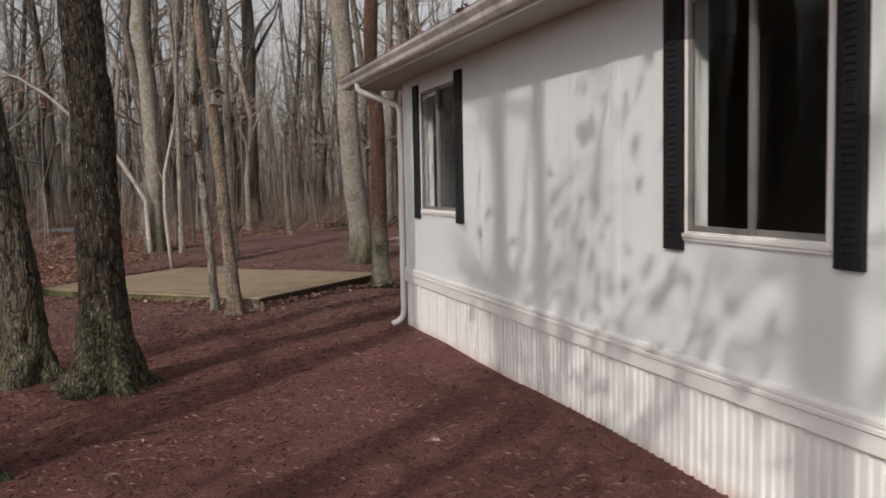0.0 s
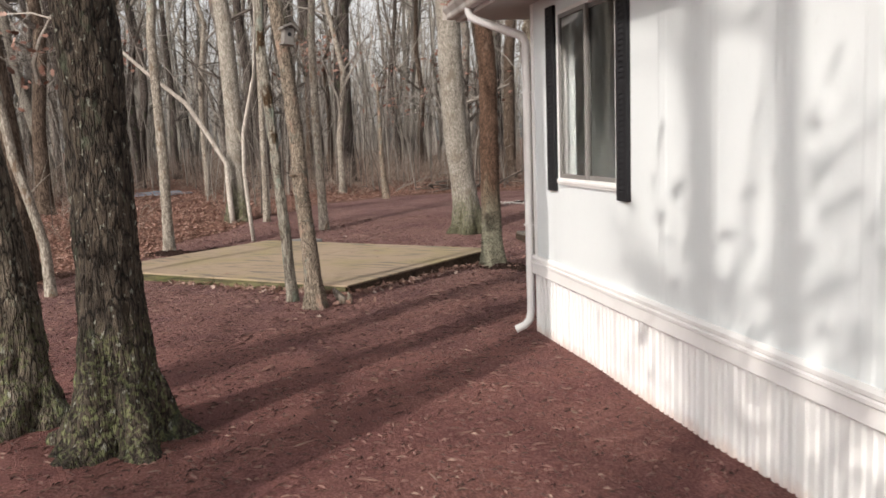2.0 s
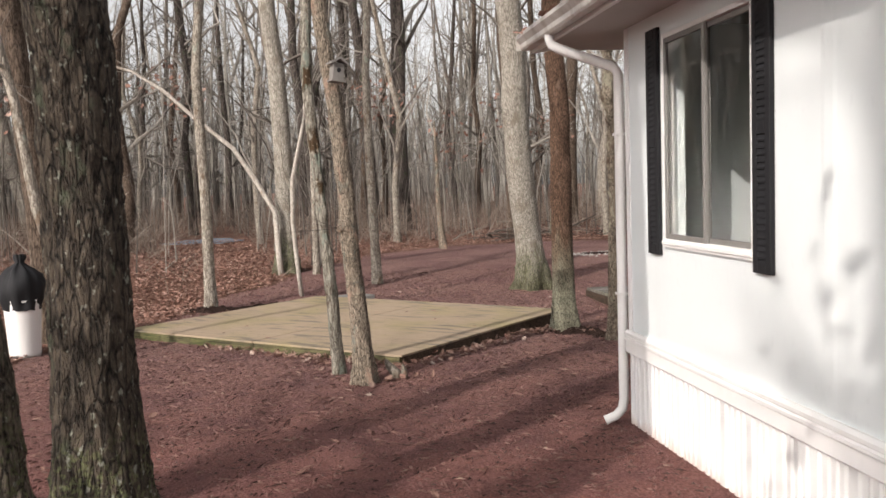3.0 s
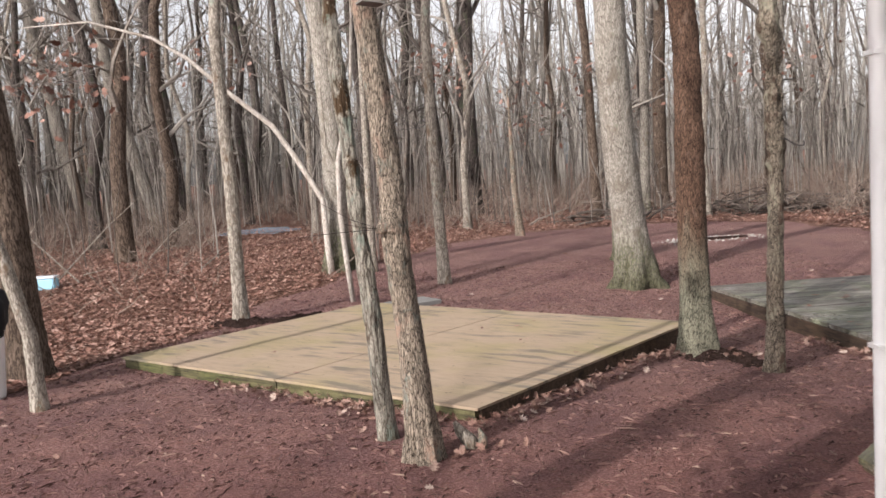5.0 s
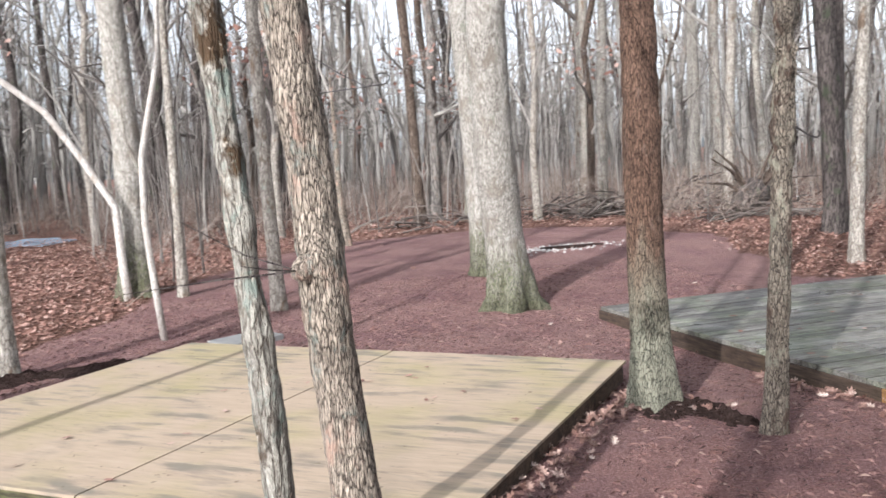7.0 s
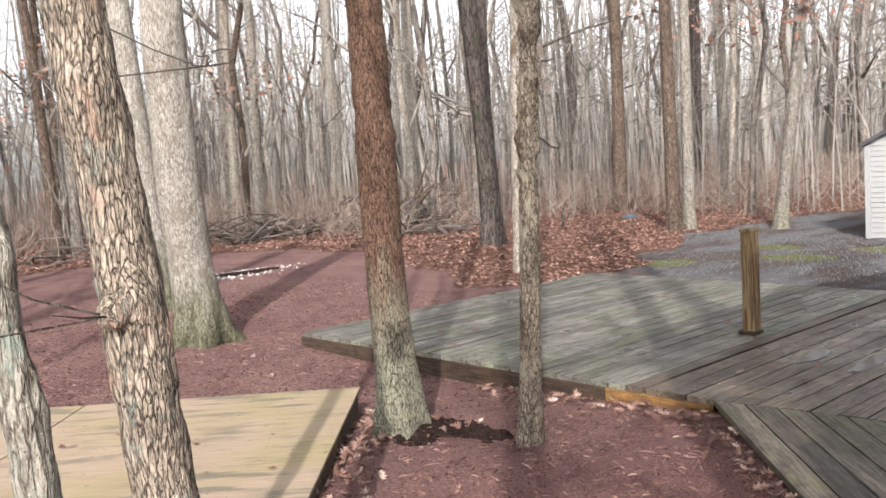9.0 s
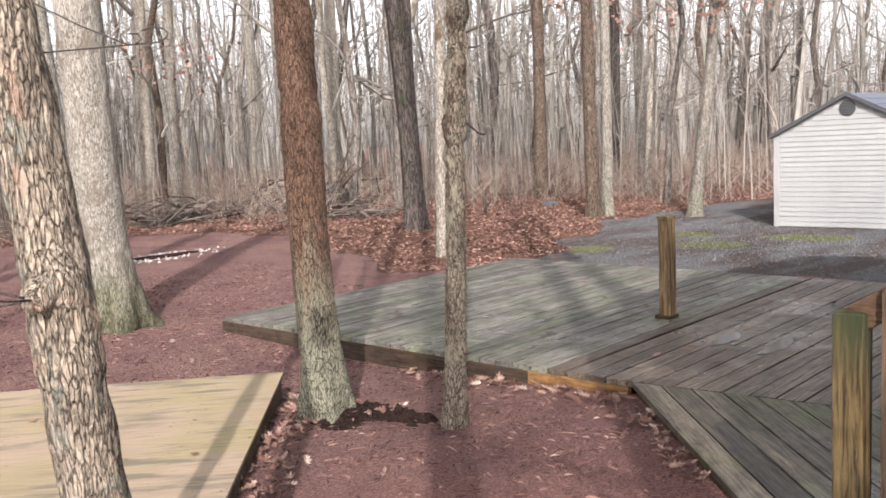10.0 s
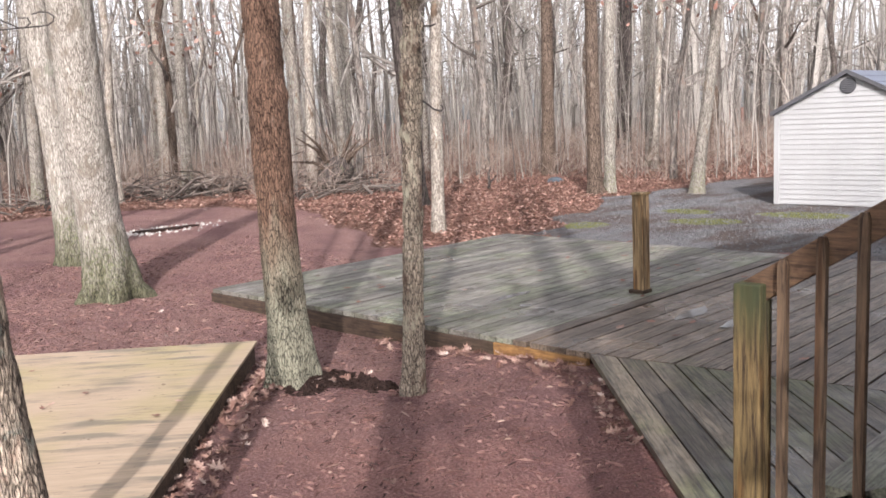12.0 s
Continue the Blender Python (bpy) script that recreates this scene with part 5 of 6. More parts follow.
def far_woods():
    rng = random.Random(20)
    m = Mesh()
    for k in range(1900):
        a = rng.uniform(-0.95, 1.5) if rng.random() < 0.85 else rng.uniform(-math.pi, math.pi)
        d = rng.uniform(34, 95)
        x, y = 1.0 + d * math.sin(a), 8.0 + d * math.cos(a)
        h, r = rng.uniform(7, 18), rng.choice((0.035, 0.05, 0.06, 0.08, 0.11, 0.16))
        p, q = Vector((x, y, 0.1)), Vector((rng.gauss(0, 0.05), rng.gauss(0, 0.05), 1))
        pts = [p.copy()]
        for f in range(6):
            q = (q + Vector((rng.gauss(0, 0.07), rng.gauss(0, 0.07), 0.1))).normalized()
            p = p + q * (h / 6)
            pts.append(p.copy())
        m.tube(pts, [r * (1 - 0.14 * f) for f in range(7)], 5, False)
        for b in range(rng.randint(8, 15)):
            f = rng.randint(1, 5)
            o = pts[f].lerp(pts[f + 1], rng.random())
            e = o + Vector((rng.gauss(0, 1.0), rng.gauss(0, 1.0), rng.uniform(0.1, 1.8))) * rng.uniform(0.5, 1.4)
            mid = o.lerp(e, 0.5) + Vector((rng.gauss(0, 0.25), rng.gauss(0, 0.25), rng.gauss(0, 0.25)))
            br = r * (1 - 0.15 * f) * 0.35 + 0.01
            m.tube([o, mid, e], [br, br * 0.7, br * 0.25], 3, False)
            for c in range(2):
                w = mid + Vector((rng.gauss(0, 0.6), rng.gauss(0, 0.6), rng.uniform(0.0, 0.9)))
                m.tube([mid, w], [br * 0.55, br * 0.2], 3, False)
    tagged(new("far_woods", m.done("far_woods", HAZY_TREE)), "dense grey-brown bare woods in the distance", "woods", kind="stuff")


far_woods()


def undergrowth():
    rng = random.Random(31)
    m, s = Mesh(), Mesh()
    made = 0
    while made < 2400:
        a, d = rng.uniform(-0.85, 1.4), rng.uniform(11, 44)
        x, y = 1.0 + d * math.sin(a), 8.0 + d * math.cos(a)
        if not free(x, y, 0.0) or pool_view(x, y):
            continue
        made += 1
        if d < 19 and rng.random() < 0.7:
            continue
        h, r = rng.uniform(1.5, 7.0), rng.uniform(0.006, 0.020)
        z = height(x, y) - 0.03
        lx, ly = rng.gauss(0, 0.2) * h, rng.gauss(0, 0.2) * h
        pts = [Vector((x + lx * f * f + rng.gauss(0, 0.09) * f, y + ly * f * f + rng.gauss(0, 0.09) * f, z + h * f)) for f in (0, 0.25, 0.5, 0.75, 1.0)]
        s.tube(pts, [r, r * 0.85, r * 0.65, r * 0.4, r * 0.12], 4, False)
        for b in range(rng.randint(2, 6)):
            f = rng.randint(1, 3)
            q = pts[f].lerp(pts[f + 1], rng.random())
            e = q + Vector((rng.gauss(0, 0.35), rng.gauss(0, 0.35), rng.uniform(0.05, 0.6))) * (h * 0.25)
            s.tube([q, q.lerp(e, 0.5) + Vector((rng.gauss(0, 0.05), rng.gauss(0, 0.05), rng.gauss(0.03, 0.05))), e], [r * 0.45, r * 0.3, r * 0.1], 3, False)
    tagged(new("saplings", s.done("saplings", TWIG)), "thin bare saplings filling the woods", "saplings", kind="stuff")
    made = 0
    while made < 15000:
        a, d = rng.uniform(-0.9, 1.4), rng.uniform(9.5, 40)
        x, y = 1.0 + d * math.sin(a), 8.0 + d * math.cos(a)
        dense = smooth01(13, 19, d)
        if not free(x, y, 0.0) or pool_view(x, y) or rng.random() > 0.06 + dense * (0.5 + 0.9 * noise.noise((x * 0.25, y * 0.25, 9))):
            continue
        made += 1
        z = height(x, y) - 0.02
        h = rng.uniform(0.25, 0.8 + 0.7 * dense)
        t = Vector((rng.gauss(0, 0.8), rng.gauss(0, 0.8), 1.0)) * (h * 0.8)
        p = Vector((x, y, z))
        m.tube([p, p + t * 0.5 + Vector((rng.gauss(0, 0.06), rng.gauss(0, 0.06), 0)), p + t], [0.006, 0.005, 0.002], 3, False)
        for b in range(2):
            q = p + t * rng.uniform(0.3, 0.8)
            m.tube([q, q + Vector((rng.gauss(0, 0.2), rng.gauss(0, 0.2), rng.uniform(0.0, 0.35)))], [0.004, 0.0015], 3, False)
    tagged(new("brush", m.done("brush", BRUSH)), "tangled brown brush along the edge of the woods", "brush", kind="stuff")


undergrowth()


def fallen_wood():
    """Piles of fallen branches at the edge of the yard."""
    rng = random.Random(44)
    for x, y, w, n, hgt in ((9.6, 25.2, 1.8, 90, 0.45), (12.8, 25.6, 1.6, 110, 0.8), (6.0, 25.4, 1.6, 50, 0.25), (11.0, 21.9, 1.1, 80, 0.35), (9.2, 24.6, 1.3, 70, 0.4)):
        m = Mesh()
        for k in range(n):
            p = Vector((x + rng.gauss(0, w * 0.6), y + rng.gauss(0, 0.5), height(x, y) + abs(rng.gauss(0.02, hgt * 0.4))))
            a = rng.gauss(0, 0.7)
            d = Vector((math.cos(a), math.sin(a), rng.gauss(0.05, 0.28))) * rng.uniform(0.4, 1.5)
            r = rng.choice((0.006, 0.009, 0.014, 0.03))
            m.tube([p - d * 0.5, p + Vector((0, rng.gauss(0, 0.06), rng.gauss(0.04, 0.06))), p + d * 0.5], [r, r * 0.85, r * 0.4], 5)
        tagged(new("brush_pile", m.done("brush_pile", PILE)), "pile of dead branches on leaf litter", "brush pile", kind="stuff")


fallen_wood()

# ---- leaves, mulch, gravel ----
def leaf_litter():
    rng = random.Random(50)
    m = Mesh()
    made = 0
    while made < 70000:
        a, d = rng.uniform(-0.75, 1.25), rng.uniform(4.0, 22)
        x, y = 0.6 + d * math.sin(a), 8.5 + d * math.cos(a)
        if rng.random() > 1.15 - d / 40 or cover(x, y)[0] < 0.5:
            continue
        made += 1
        put_leaf(m, rng, x, y, height(x, y) + rng.uniform(0.004, 0.03), rng.uniform(0.036, 0.074), 0.4, 0.30)
    tagged(new("leaf_litter", m.done("leaf_litter", LEAF)), "thick carpet of curled rusty oak leaves", "leaf litter", kind="stuff")


leaf_litter()


def on_platform(x, y, grow=0.0):
    d = Vector((x - 1.228, y - 11.047))
    u = d.dot(Vector((math.cos(PLATFORM_ANGLE), math.sin(PLATFORM_ANGLE))))
    w = d.dot(Vector((math.cos(radians(46.9)), math.sin(radians(46.9)))))
    return -grow < u < 3.78 + grow and -grow < w < 3.11 + grow


def on_deck(x, y):
    return x > 4.44 and 8.6 < y < 15.46 and x < 8.6 or (x > 2.95 and 8.6 < y < 11.4 and y - 9.84 < (x - 2.95) * 1.005)


def yard_scatter():
    rng = random.Random(61)
    m = Mesh()
    made = 0
    while made < 430:
        x, y = rng.uniform(-3.2, 8.5), rng.uniform(1.2, 22)
        if cover(x, y)[0] > 0.5 or x > 2.36 and y < 8.7 or on_platform(x, y, 0.0) or on_deck(x, y):
            continue
        made += 1
        put_leaf(m, rng, x, y, height(x, y) + rng.uniform(0.008, 0.02), rng.uniform(0.03, 0.085), 0.6, 0.35, OAK)
    # drifts along the platform, the deck and the dark soil
    drifts = [(1.25, 10.95, -0.6, 12.65, 260, 0.10), (1.3, 11.0, 3.45, 13.25, 230, 0.08), (4.38, 11.3, 4.34, 13.2, 130, 0.07), (4.35, 11.2, 3.5, 10.35, 190, 0.11), (3.2, 12.7, 3.5, 12.45, 60, 0.13), (0.95, 10.4, 1.3, 10.8, 25, 0.1), (-0.6, 15.0, -1.6, 14.0, 60, 0.25)]
    for ax, ay, bx, by, n, w in drifts:
        for k in range(n):
            f = rng.random()
            x, y = ax + f * (bx - ax) + rng.gauss(0, w), ay + f * (by - ay) + rng.gauss(0, w)
            if on_platform(x, y, -0.01) or on_deck(x, y):
                continue
            put_leaf(m, rng, x, y, height(x, y) + rng.uniform(0.01, 0.03), rng.uniform(0.035, 0.10), 0.7, 0.45, OAK)
    tagged(new("scattered_leaves", m.done("scattered_leaves", LEAF_PALE)), "pale dry oak leaves scattered over mulch", "leaves", kind="stuff")
    d = Mesh()
    for k in range(70):
        x, y = rng.uniform(4.6, 8.3), rng.uniform(10.2, 15.2)
        if x < 8.5 and (x > 4.9 or y > 11.5):
            put_leaf(d, rng, x, y, DZ + 0.012, rng.uniform(0.05, 0.09), 0.3, 0.12)
    for k in range(22):
        a, b = rng.uniform(0.1, 3.6), rng.uniform(0.1, 3.0)
        x = 1.228 + a * math.cos(PLATFORM_ANGLE) + b * math.cos(radians(46.9))
        y = 11.047 + a * math.sin(PLATFORM_ANGLE) + b * math.sin(radians(46.9))
        put_leaf(d, rng, x, y, 0.098 + 0.010, rng.uniform(0.04, 0.08), 0.3, 0.1)
    for k in range(60):
        put_leaf(d, rng, rng.gauss(2.0, 0.03), rng.uniform(2, 9.4), 2.60 + rng.uniform(0, 0.02), rng.uniform(0.06, 0.1), 0.5, 0.4)
    tagged(new("fallen_leaves", d.done("fallen_leaves", LEAF)), "brown leaves lying on decks and in the gutter", "leaves", kind="stuff")
    c = Mesh()
    made = 0
    while made < 30000:
        x, y = rng.uniform(-3.0, 6.5), 1.2 + 17 * rng.random() ** 1.1
        if x > 2.38 and y < 8.7 or on_platform(x, y) or on_deck(x, y) or cover(x, y)[0] > 0.5:
            continue
        made += 1
        z = height(x, y)
        a, l, w = rng.uniform(0, 6.283), rng.uniform(0.008, 0.034), rng.uniform(0.0015, 0.005)
        ca, sa = math.cos(a), math.sin(a)
        if made % 14 == 0:
            l, w = rng.uniform(0.03, 0.085), 0.0013
        t = rng.gauss(0, 0.12) * l
        n = len(c.v)
        c.v.extend([(x - ca * l, y - sa * l, z - 0.002 - t), (x + ca * l, y + sa * l, z + 0.004 + t), (x - sa * w, y + ca * w, z + 0.002), (x + sa * w * 0.5, y - ca * w * 0.5, z + 0.012)])
        c.f.extend([(n, n + 2, n + 3), (n + 2, n + 1, n + 3), (n, n + 3, n + 1), (n, n + 1, n + 2)])
    tagged(new("mulch_chips", c.done("mulch_chips", CHIP)), "shredded reddish mulch chips and needles", "mulch", kind="stuff")
    g = Mesh()
    made = 0
    while made < 13000:
        x, y = rng.uniform(8.6, 15), rng.uniform(9.5, 18)
        if cover(x, y)[1] < 0.5 or 13.9 < x and 12.5 < y < 14.6:
            continue
        made += 1
        r, z = rng.uniform(0.006, 0.016), height(x, y)
        n = len(g.v)
        g.v.extend([(x + r * rng.uniform(0.7, 1.2), y, z), (x, y + r * rng.uniform(0.7, 1.2), z), (x - r * rng.uniform(0.7, 1.2), y, z), (x, y - r, z), (x + rng.gauss(0, 0.3) * r, y + rng.gauss(0, 0.3) * r, z + r * rng.uniform(0.5, 1.0))])
        g.f.extend([(n, n + 1, n + 4), (n + 1, n + 2, n + 4), (n + 2, n + 3, n + 4), (n + 3, n, n + 4)])
    tagged(new("gravel", g.done("gravel", STONE)), "blue-grey driveway gravel", "gravel", kind="stuff")


yard_scatter()


# ---- small things ----
def blob(cx, cy, rx, ry, z0, z1, seed, sides=26, wob=0.35):
    rng = random.Random(seed)
    p = [rng.uniform(0, 6.28) for _ in range(3)]
    ring = []
    for k in range(sides):
        a = 2 * math.pi * k / sides
        r = 1 + wob * (0.5 * math.sin(2 * a + p[0]) + 0.35 * math.sin(3 * a + p[1]) + 0.25 * math.sin(7 * a + p[2]))
        ring.append((cx + rx * r * math.cos(a), cy + ry * r * math.sin(a)))
    return Mesh().prism(ring, z0, z1)


for cx, cy, rx, ry, sd in ((5.80, 11.42, 0.20, 0.07, 1), (5.80, 11.05, 0.30, 0.06, 2), (5.55, 12.95, 0.22, 0.05, 3), (5.35, 12.62, 0.05, 0.04, 5)):
    tagged(new("puddle", blob(cx, cy, rx, ry, DZ + 0.0022, DZ + 0.0045, sd).done("puddle", WATER)), "thin rain puddle on the deck boards", "puddle")
hx, hy = 5.95, 19.5
tagged(new("puddle", blob(hx, hy, 0.42, 0.14, height(hx, hy) - 0.02, height(hx, hy) + 0.02, 7).done("puddle", SOIL)), "dark wet patch in the mulch", "puddle")
peb = Mesh()
prng = random.Random(9)
for k in range(230):
    a, d = prng.gauss(2.9, 1.3), 0.9 + abs(prng.gauss(0, 0.7))
    x, y, r = hx + 0.5 * d * math.cos(a) + 0.1, hy + 0.2 * d * math.sin(a), prng.uniform(0.012, 0.03)
    z = height(x, y)
    peb.add([(x + r, y, z), (x, y + r, z), (x - r, y, z), (x, y - r, z), (x, y, z + r)], [(0, 1, 4), (1, 2, 4), (2, 3, 4), (3, 0, 4)])
tagged(new("pebbles", peb.done("pebbles", PEBBLE)), "pale pebbles round a dark wet patch", "pebbles", kind="stuff")
tagged(new("pond", blob(-2.6, 29.6, 0.85, 1.5, 0.1, height(-2.6, 29.6) + 0.025, 3, 40, 0.45).done("pond", POND)), "woodland pool with the sky's pale reflection painted into its colour", "water", kind="structure")
slab = tagged(new("stone_slab", Mesh().box(-0.28, 0.28, -0.2, 0.2, -0.02, 0.05).done("stone_slab", CONCRETE)), "flat grey stone slab behind the platform", "slab")
slab.matrix_world = pose(1.0, 16.05, height(1.0, 16.05), 0, 0, 30)
bevel(slab, 0.01)
for sx, sy, rx, ry, sd in ((-0.91, 15.6, 0.40, 0.34, 11), (3.30, 12.58, 0.36, 0.26, 12), (3.44, 12.26, 0.13, 0.30, 14), (0.05, 15.55, 0.85, 0.42, 13)):
    m = Mesh()
    rings, round_ = 12, 48
    for k in range(rings + 1):
        f = k / rings
        for q in range(round_):
            a = 2 * math.pi * q / round_
            w = 1 + 0.45 * noise.noise((math.cos(a) * 1.6 + sd, math.sin(a) * 1.6, 0))
            x, y = sx + rx * f * w * math.cos(a), sy + ry * f * w * math.sin(a)
            m.v.append((x, y, height(x, y) + 0.06 * (1 - f) - 0.02 * f * f + (0.05 * noise.noise((x * 13, y * 13, sd)) + 0.025 * noise.noise((x * 37, y * 37, sd))) * (1 - 0.4 * f)))
    for k in range(rings):
        for q in range(round_):
            m.f.append((k * round_ + q, (k + 1) * round_ + q, (k + 1) * round_ + (q + 1) % round_, k * round_ + (q + 1) % round_))
    tagged(new("soil_mound", m.done("soil_mound", SOIL, True)), "low spread of dark damp soil over the mulch", "soil")

bh = tagged(empty("birdhouse", 0.745, 10.40, 2.485), "small weathered grey birdhouse fixed to a leaning tree", "birdhouse")
bh.rotation_euler, bh.scale = (0, radians(6), radians(18)), (0.88, 0.88, 0.95)
bevel(part("body", Mesh().box(-0.052, 0.052, -0.05, 0.05, -0.07, 0.07), GREYWOOD, bh), 0.004)
part("floor", Mesh().box(-0.068, 0.068, -0.075, 0.055, -0.084, -0.071), GREYWOOD, bh)
for s in (1, -1):
    part("roof", Mesh().add([(0, y, z) for y in (-0.085, 0.06) for z in (0.10, 0.118)] + [(s * 0.082, y, z) for y in (-0.085, 0.06) for z in (0.055, 0.073)], [(0, 2, 6, 4), (1, 5, 7, 3), (0, 4, 5, 1), (2, 3, 7, 6), (4, 6, 7, 5), (0, 1, 3, 2)]), GREYWOOD, bh)
# no opening is cut: a black disc paints the dark of the hole
part("hole_disc", Mesh().tube([(0, -0.056, 0.012), (0, -0.049, 0.012)], [0.019, 0.019], 16), SHUTTER, bh, "round black disc standing for the shaded entrance hole")

leafy_bough(-1.12, 7.5, 3.0, -1.05, 6.3, 2.75, 26, 0.16, 1)
leafy_bough(-0.4, 7.0, 3.2, -0.1, 6.3, 2.95, 12, 0.12, 2)
leafy_bough(15.05, 16.1, 3.3, 15.9, 15.8, 4.3, 60, 0.42, 3)
leafy_bough(15.0, 16.1, 3.0, 14.4, 15.6, 3.9, 40, 0.35, 4)
# unseen boughs overhead, added and placed to dapple the house wall
for k, (x, y, z) in enumerate(((-0.9, 0.14, 3.8), (-1.0, 1.0, 3.7), (-0.8, 2.0, 3.8), (-1.0, 2.74, 3.5), (-1.1, -0.9, 4.1), (-0.7, 1.5, 4.6), (-0.9, 3.5, 3.6))):
    leafy_bough(-3.75, -0.6 + 0.02 * k, 3.5 + 0.25 * k, x, y, z, 90, 0.36, 20 + k)

# bin and box at the edge of the woods
can = tagged(empty("waste_bin", -2.42, 12.75, height(-2.42, 12.75)), "white plastic bin with a black sack over its rim", "bin")
part("drum", Mesh().tube([(0, 0, 0), (0, 0, 0.03), (0, 0, 0.56), (0, 0, 0.58)], [0.145, 0.15, 0.18, 0.185], 24), TRIM, can, smooth=True)
sk = Mesh()
for z, r in ((0.48, 0.186), (0.52, 0.194), (0.58, 0.20), (0.66, 0.212), (0.74, 0.208), (0.82, 0.18), (0.88, 0.13), (0.92, 0.07), (0.95, 0.035), (1.0, 0.06), (1.03, 0.05)):
    for q in range(40):
        a = 2 * math.pi * q / 40
        w = r * (1 + 0.10 * math.sin(9 * a + z * 5) * min(1, (z - 0.45) * 4) + 0.22 * noise.noise((math.cos(a) * 2, math.sin(a) * 2, z * 9)))
        sk.v.append((w * math.cos(a), w * math.sin(a), z + 0.02 * noise.noise((math.cos(a) * 3, math.sin(a) * 3, 4.0))))
for k in range(10):
    for q in range(40):
        sk.f.append((k * 40 + q, k * 40 + (q + 1) % 40, (k + 1) * 40 + (q + 1) % 40, (k + 1) * 40 + q))
part("sack", sk, SHUTTER, can, "black sack", smooth=True)
crate = tagged(empty("plastic_box", -4.15, 18.75, height(-4.15, 18.75)), "light blue plastic box in the leaf litter", "box")
bevel(part("tub", Mesh().box(-0.15, 0.15, -0.1, 0.1, 0, 0.16), BLUE, crate), 0.02)
bevel(part("lid", Mesh().box(-0.16, 0.16, -0.11, 0.11, 0.162, 0.19), PALEBLUE, crate), 0.008)
twigs = tagged(empty("dead_twigs", 0.735, 10.5, 1.26), "dead twigs sprouting from a knot in the bark", "twig")
part("burr", Mesh().tube([(0.03, 0.0, 0.02), (-0.01, -0.03, 0.0), (-0.03, -0.05, -0.01)], [0.045, 0.036, 0.02], 10), BARK_PLATE, twigs, smooth=True)
for e in ((-0.34, -0.1, 0.17), (-0.5, -0.05, -0.02), (-0.2, -0.25, 0.05)):
    part("twig", Mesh().tube([(-0.02, -0.04, 0.0), (e[0] * 0.5, e[1] * 0.5, e[2] * 0.35), e], [0.003, 0.0022, 0.001], 5), BARK_DARK, twigs)
hanger = tagged(empty("plant_hanger", 0.80, 10.58, 1.77), "thin dark iron plant hanger with two hooks on a trunk", "plant hanger")
part("arm", Mesh().tube([(0, 0, 0), (0.08, -0.11, 0.002), (0.155, -0.24, 0.003)], [0.0017, 0.0017, 0.0017], 6), IRON, hanger)
part("hook", Mesh().tube([(0.155, -0.24, 0.003), (0.168, -0.262, 0.004), (0.176, -0.275, 0.012), (0.177, -0.278, 0.022), (0.170, -0.268, 0.031), (0.158, -0.25, 0.034), (0.146, -0.23, 0.030)], [0.0017] * 6 + [0.0013], 6), IRON, hanger)
part("brace", Mesh().tube([(0.01, 0.0, 0.115), (0.07, -0.11, 0.05), (0.122, -0.21, 0.002)], [0.0017, 0.0017, 0.0017], 6), IRON, hanger)
part("brace_hook", Mesh().tube([(0.122, -0.21, 0.002), (0.132, -0.225, 0.001), (0.139, -0.238, 0.010), (0.136, -0.232, 0.022), (0.124, -0.212, 0.023)], [0.0017] * 4 + [0.0013], 6), IRON, hanger)

stub = tagged(empty("bark_stub", 1.10, 10.60, height(1.10, 10.60)), "broken stub of pale wood leaning beside a slender tree", "stump")
part("body", Mesh().tube([(0.05, 0, -0.03), (0.03, 0, 0.04), (-0.02, 0.0, 0.10), (-0.045, 0.0, 0.15)], [0.05, 0.045, 0.032, 0.012], 9), BARK_PALE, stub, smooth=True)
part("side_piece", Mesh().tube([(0.10, -0.03, -0.02), (0.105, -0.03, 0.06), (0.09, -0.02, 0.11)], [0.03, 0.025, 0.008], 8), BARK_PLATE, stub, smooth=True)


def fallen_stems():
    """Pale dead stems lying and leaning in the brush."""
    rng = random.Random(77)
    for k in range(16):
        x, y = rng.uniform(-7, -1.0), rng.uniform(17.5, 25)
        if pool_view(x, y) and k % 3:
            continue
        a, l, up = rng.uniform(0, 6.28), rng.uniform(0.8, 2.4), rng.choice((0.05, 0.1, 0.5, 0.9))
        d = Vector((math.cos(a), math.sin(a), up)).normalized() * l
        o = empty("fallen_branch", x, y, height(x, y) + 0.01)
        tagged(o, "pale dead branch lying in the leaf litter", "branch")
        part("stem", Mesh().tube([(0, 0, 0), tuple(d * 0.5 + Vector((0, 0, 0.06))), tuple(d)], [0.014, 0.011, 0.004], 6), BARK_PALE, o)
        part("fork", Mesh().tube([tuple(d * 0.5 + Vector((0, 0, 0.05))), tuple(d * 0.8 + Vector((rng.gauss(0, 0.25), rng.gauss(0, 0.25), 0.12)))], [0.008, 0.003], 5), BARK_PALE, o)
    root = tagged(empty("uprooted_stump", 11.1, 22.3, height(11.1, 22.3)), "uprooted dark stump with curved dead roots", "stump")
    part("body", Mesh().tube([(-0.3, 0, 0.1), (-0.1, 0, 0.3), (0.2, 0, 0.45), (0.45, 0, 0.4)], [0.12, 0.26, 0.3, 0.14], 12), BARK_DARK, root, smooth=True)
    for k in range(14):
        a, h = rng.uniform(-0.9, 0.9), rng.uniform(0.3, 1.3)
        e = Vector((rng.gauss(0.1, 0.8), rng.gauss(0, 0.3), h))
        part("root", Mesh().tube([(0.1, 0, 0.35), tuple(e * 0.55 + Vector((0.12, 0, 0.3))), tuple(e + Vector((0.2 * a, 0, 0.1)))], [0.05, 0.032, 0.01], 6), BARK_BROWN, root, smooth=True)


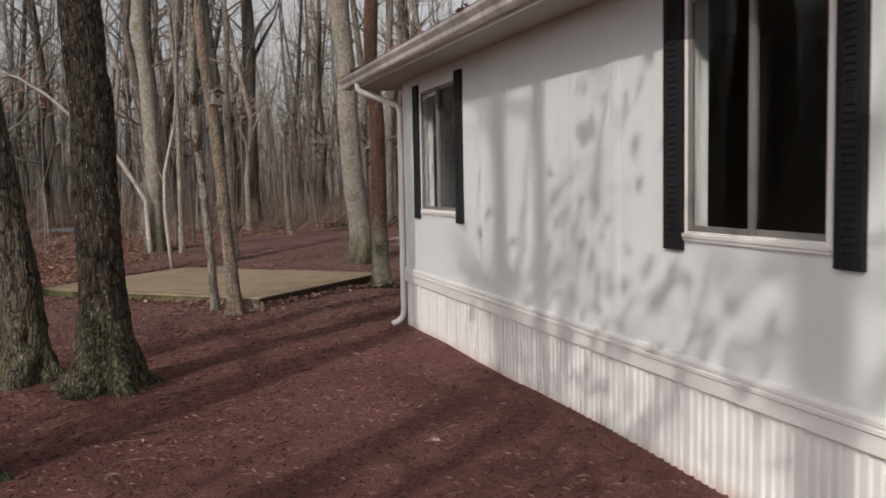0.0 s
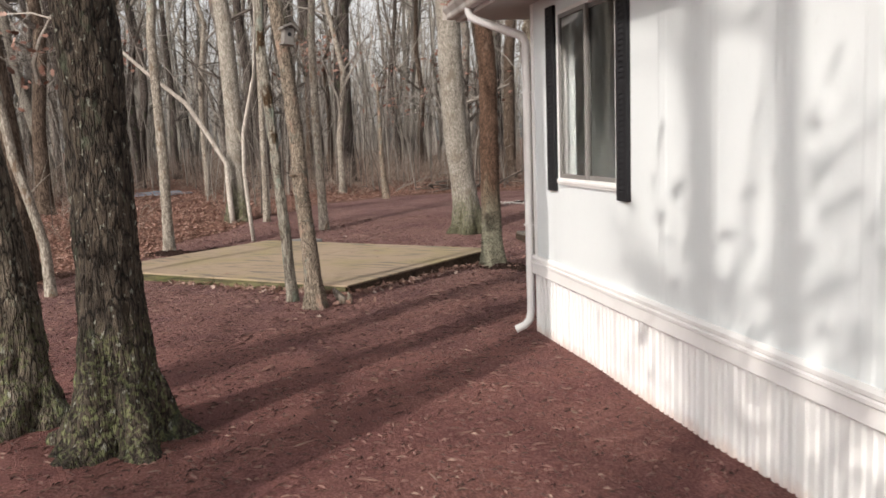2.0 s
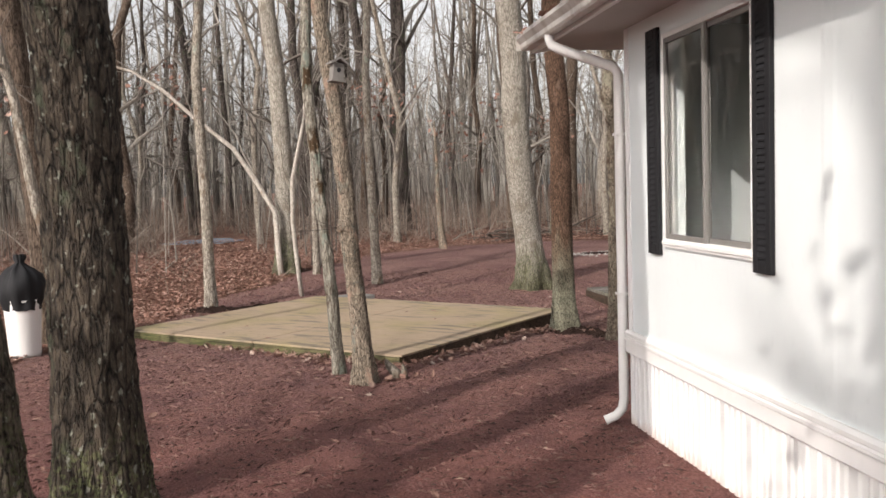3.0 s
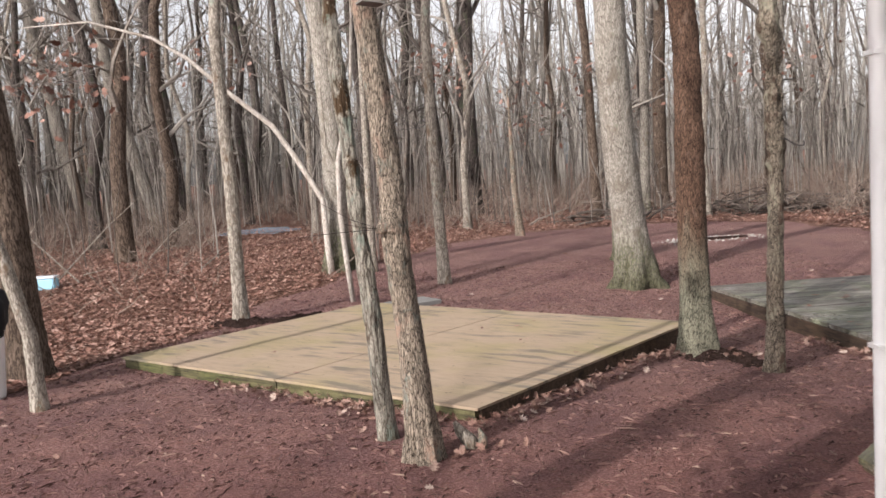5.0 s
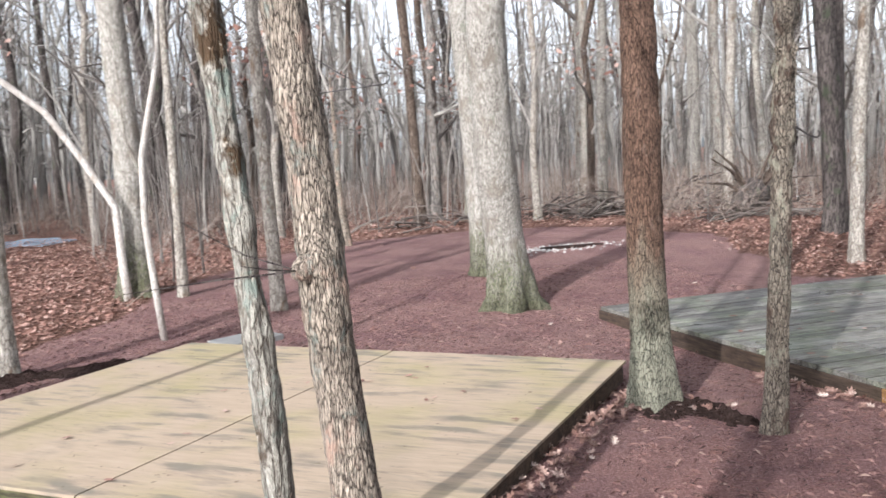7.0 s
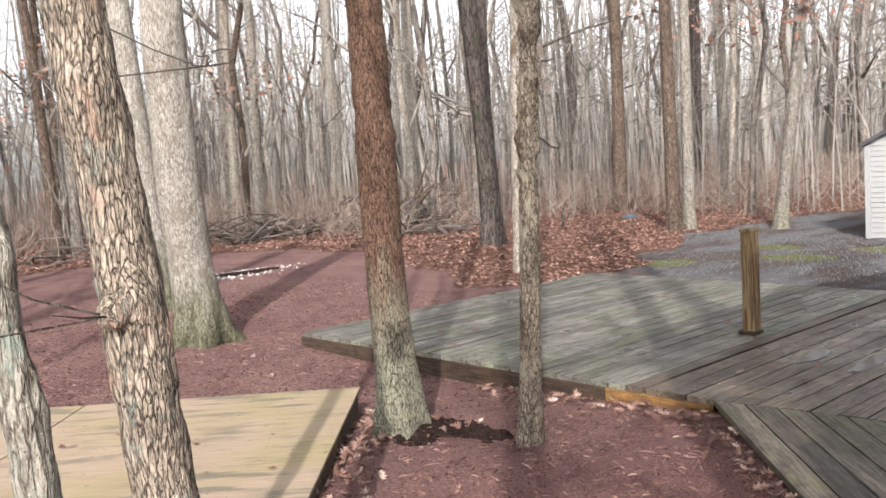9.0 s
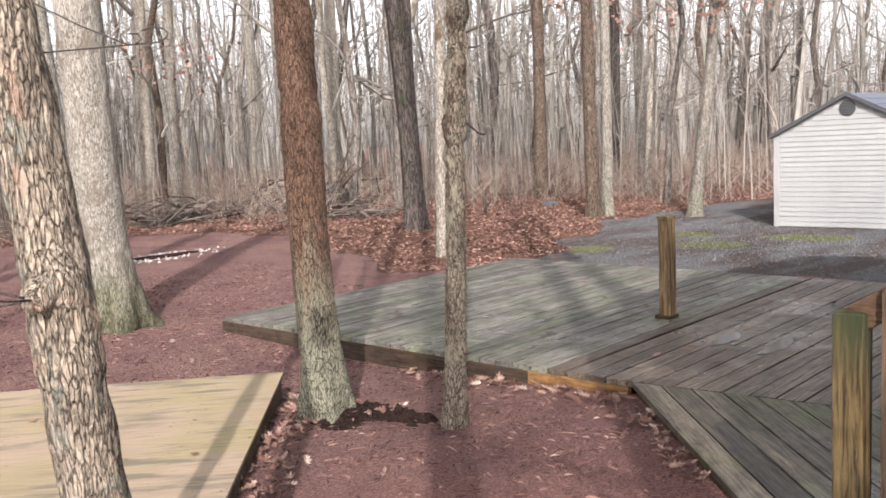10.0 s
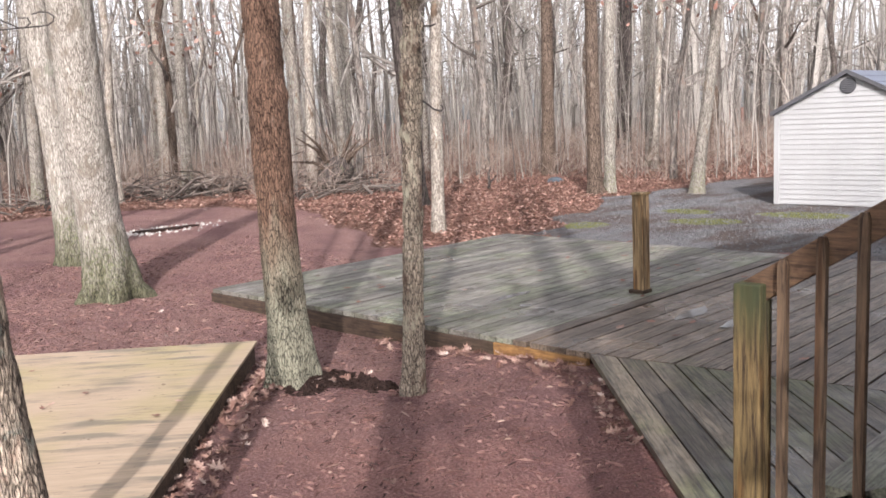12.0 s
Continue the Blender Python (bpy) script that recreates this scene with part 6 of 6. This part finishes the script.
fallen_stems()

hook = tagged(empty("iron_hook", 3.50, 11.73, 1.63), "bent black iron hook screwed into a thin trunk", "hook")
part("shank", Mesh().tube([(-0.02, 0.02, 0.015), (0.03, 0.008, -0.018), (0.08, 0.005, -0.05), (0.125, 0.0, -0.062)], [0.006, 0.006, 0.005, 0.005], 6), IRON, hook)
part("tip", Mesh().tube([(0.125, 0.0, -0.062), (0.141, 0.0, -0.052), (0.142, 0.0, -0.036), (0.128, 0.0, -0.028)], [0.005, 0.005, 0.005, 0.003], 6), IRON, hook)
upper = tagged(empty("iron_hook", 3.50, 11.70, 2.02), "short black iron spike in a thin trunk", "hook")
part("shank", Mesh().tube([(-0.02, 0.01, 0.0), (0.05, 0.0, 0.0), (0.09, 0.0, 0.014)], [0.005, 0.005, 0.003], 6), IRON, upper)
rock = Mesh()
for k in range(7):
    for q in range(18):
        a, f = 2 * math.pi * q / 18, k / 6
        w = math.sqrt(max(0.0, 1 - f * f)) * (1 + 0.35 * noise.noise((math.cos(a) * 1.4, math.sin(a) * 1.4, f * 2 + 4.0)))
        rock.v.append((0.28 * w * math.cos(a), 0.2 * w * math.sin(a), 0.20 * f - 0.03))
rock.f += [(k * 18 + q, k * 18 + (q + 1) % 18, (k + 1) * 18 + (q + 1) % 18, (k + 1) * 18 + q) for k in range(6) for q in range(18)]
boulder = tagged(new("boulder", rock.done("boulder", SLATE, True)), "blue-grey boulder half sunk in leaf litter", "boulder")
boulder.scale = (0.75, 0.75, 0.6)
boulder.location = (15.2, 19.9, height(15.2, 19.9))
snag = tagged(empty("snag", 13.4, 20.2, height(13.4, 20.2)), "dark broken branch standing up from leaf litter", "branch")
part("stem", Mesh().tube([(0, 0, -0.05), (0.02, 0, 0.16), (0.0, 0, 0.30), (0.07, 0, 0.42)], [0.035, 0.032, 0.026, 0.012], 8), BARK_DARK, snag, smooth=True)
part("fork", Mesh().tube([(0.01, 0, 0.12), (0.16, 0, 0.18), (0.24, 0, 0.27)], [0.02, 0.015, 0.006], 6), BARK_DARK, snag, smooth=True)

brng = random.Random(91)
for x, y, z in ((-3.4, 16.8, 2.6), (-5.0, 22.0, 3.2), (1.0, 24.0, 3.4), (4.2, 27.0, 2.4), (5.4, 26.2, 3.3), (7.2, 27.5, 2.6), (10.4, 24.5, 3.2), (2.4, 29.0, 3.6), (17.2, 20.5, 4.2), (16.0, 18.2, 3.6), (19.0, 19.2, 4.6), (-1.8, 25.5, 3.8)):
    leafy_bough(x, y, z, x + brng.gauss(0, 0.7), y + brng.gauss(0, 0.5), z + 0.5, 55, 0.45, int(x * 10) + 300)
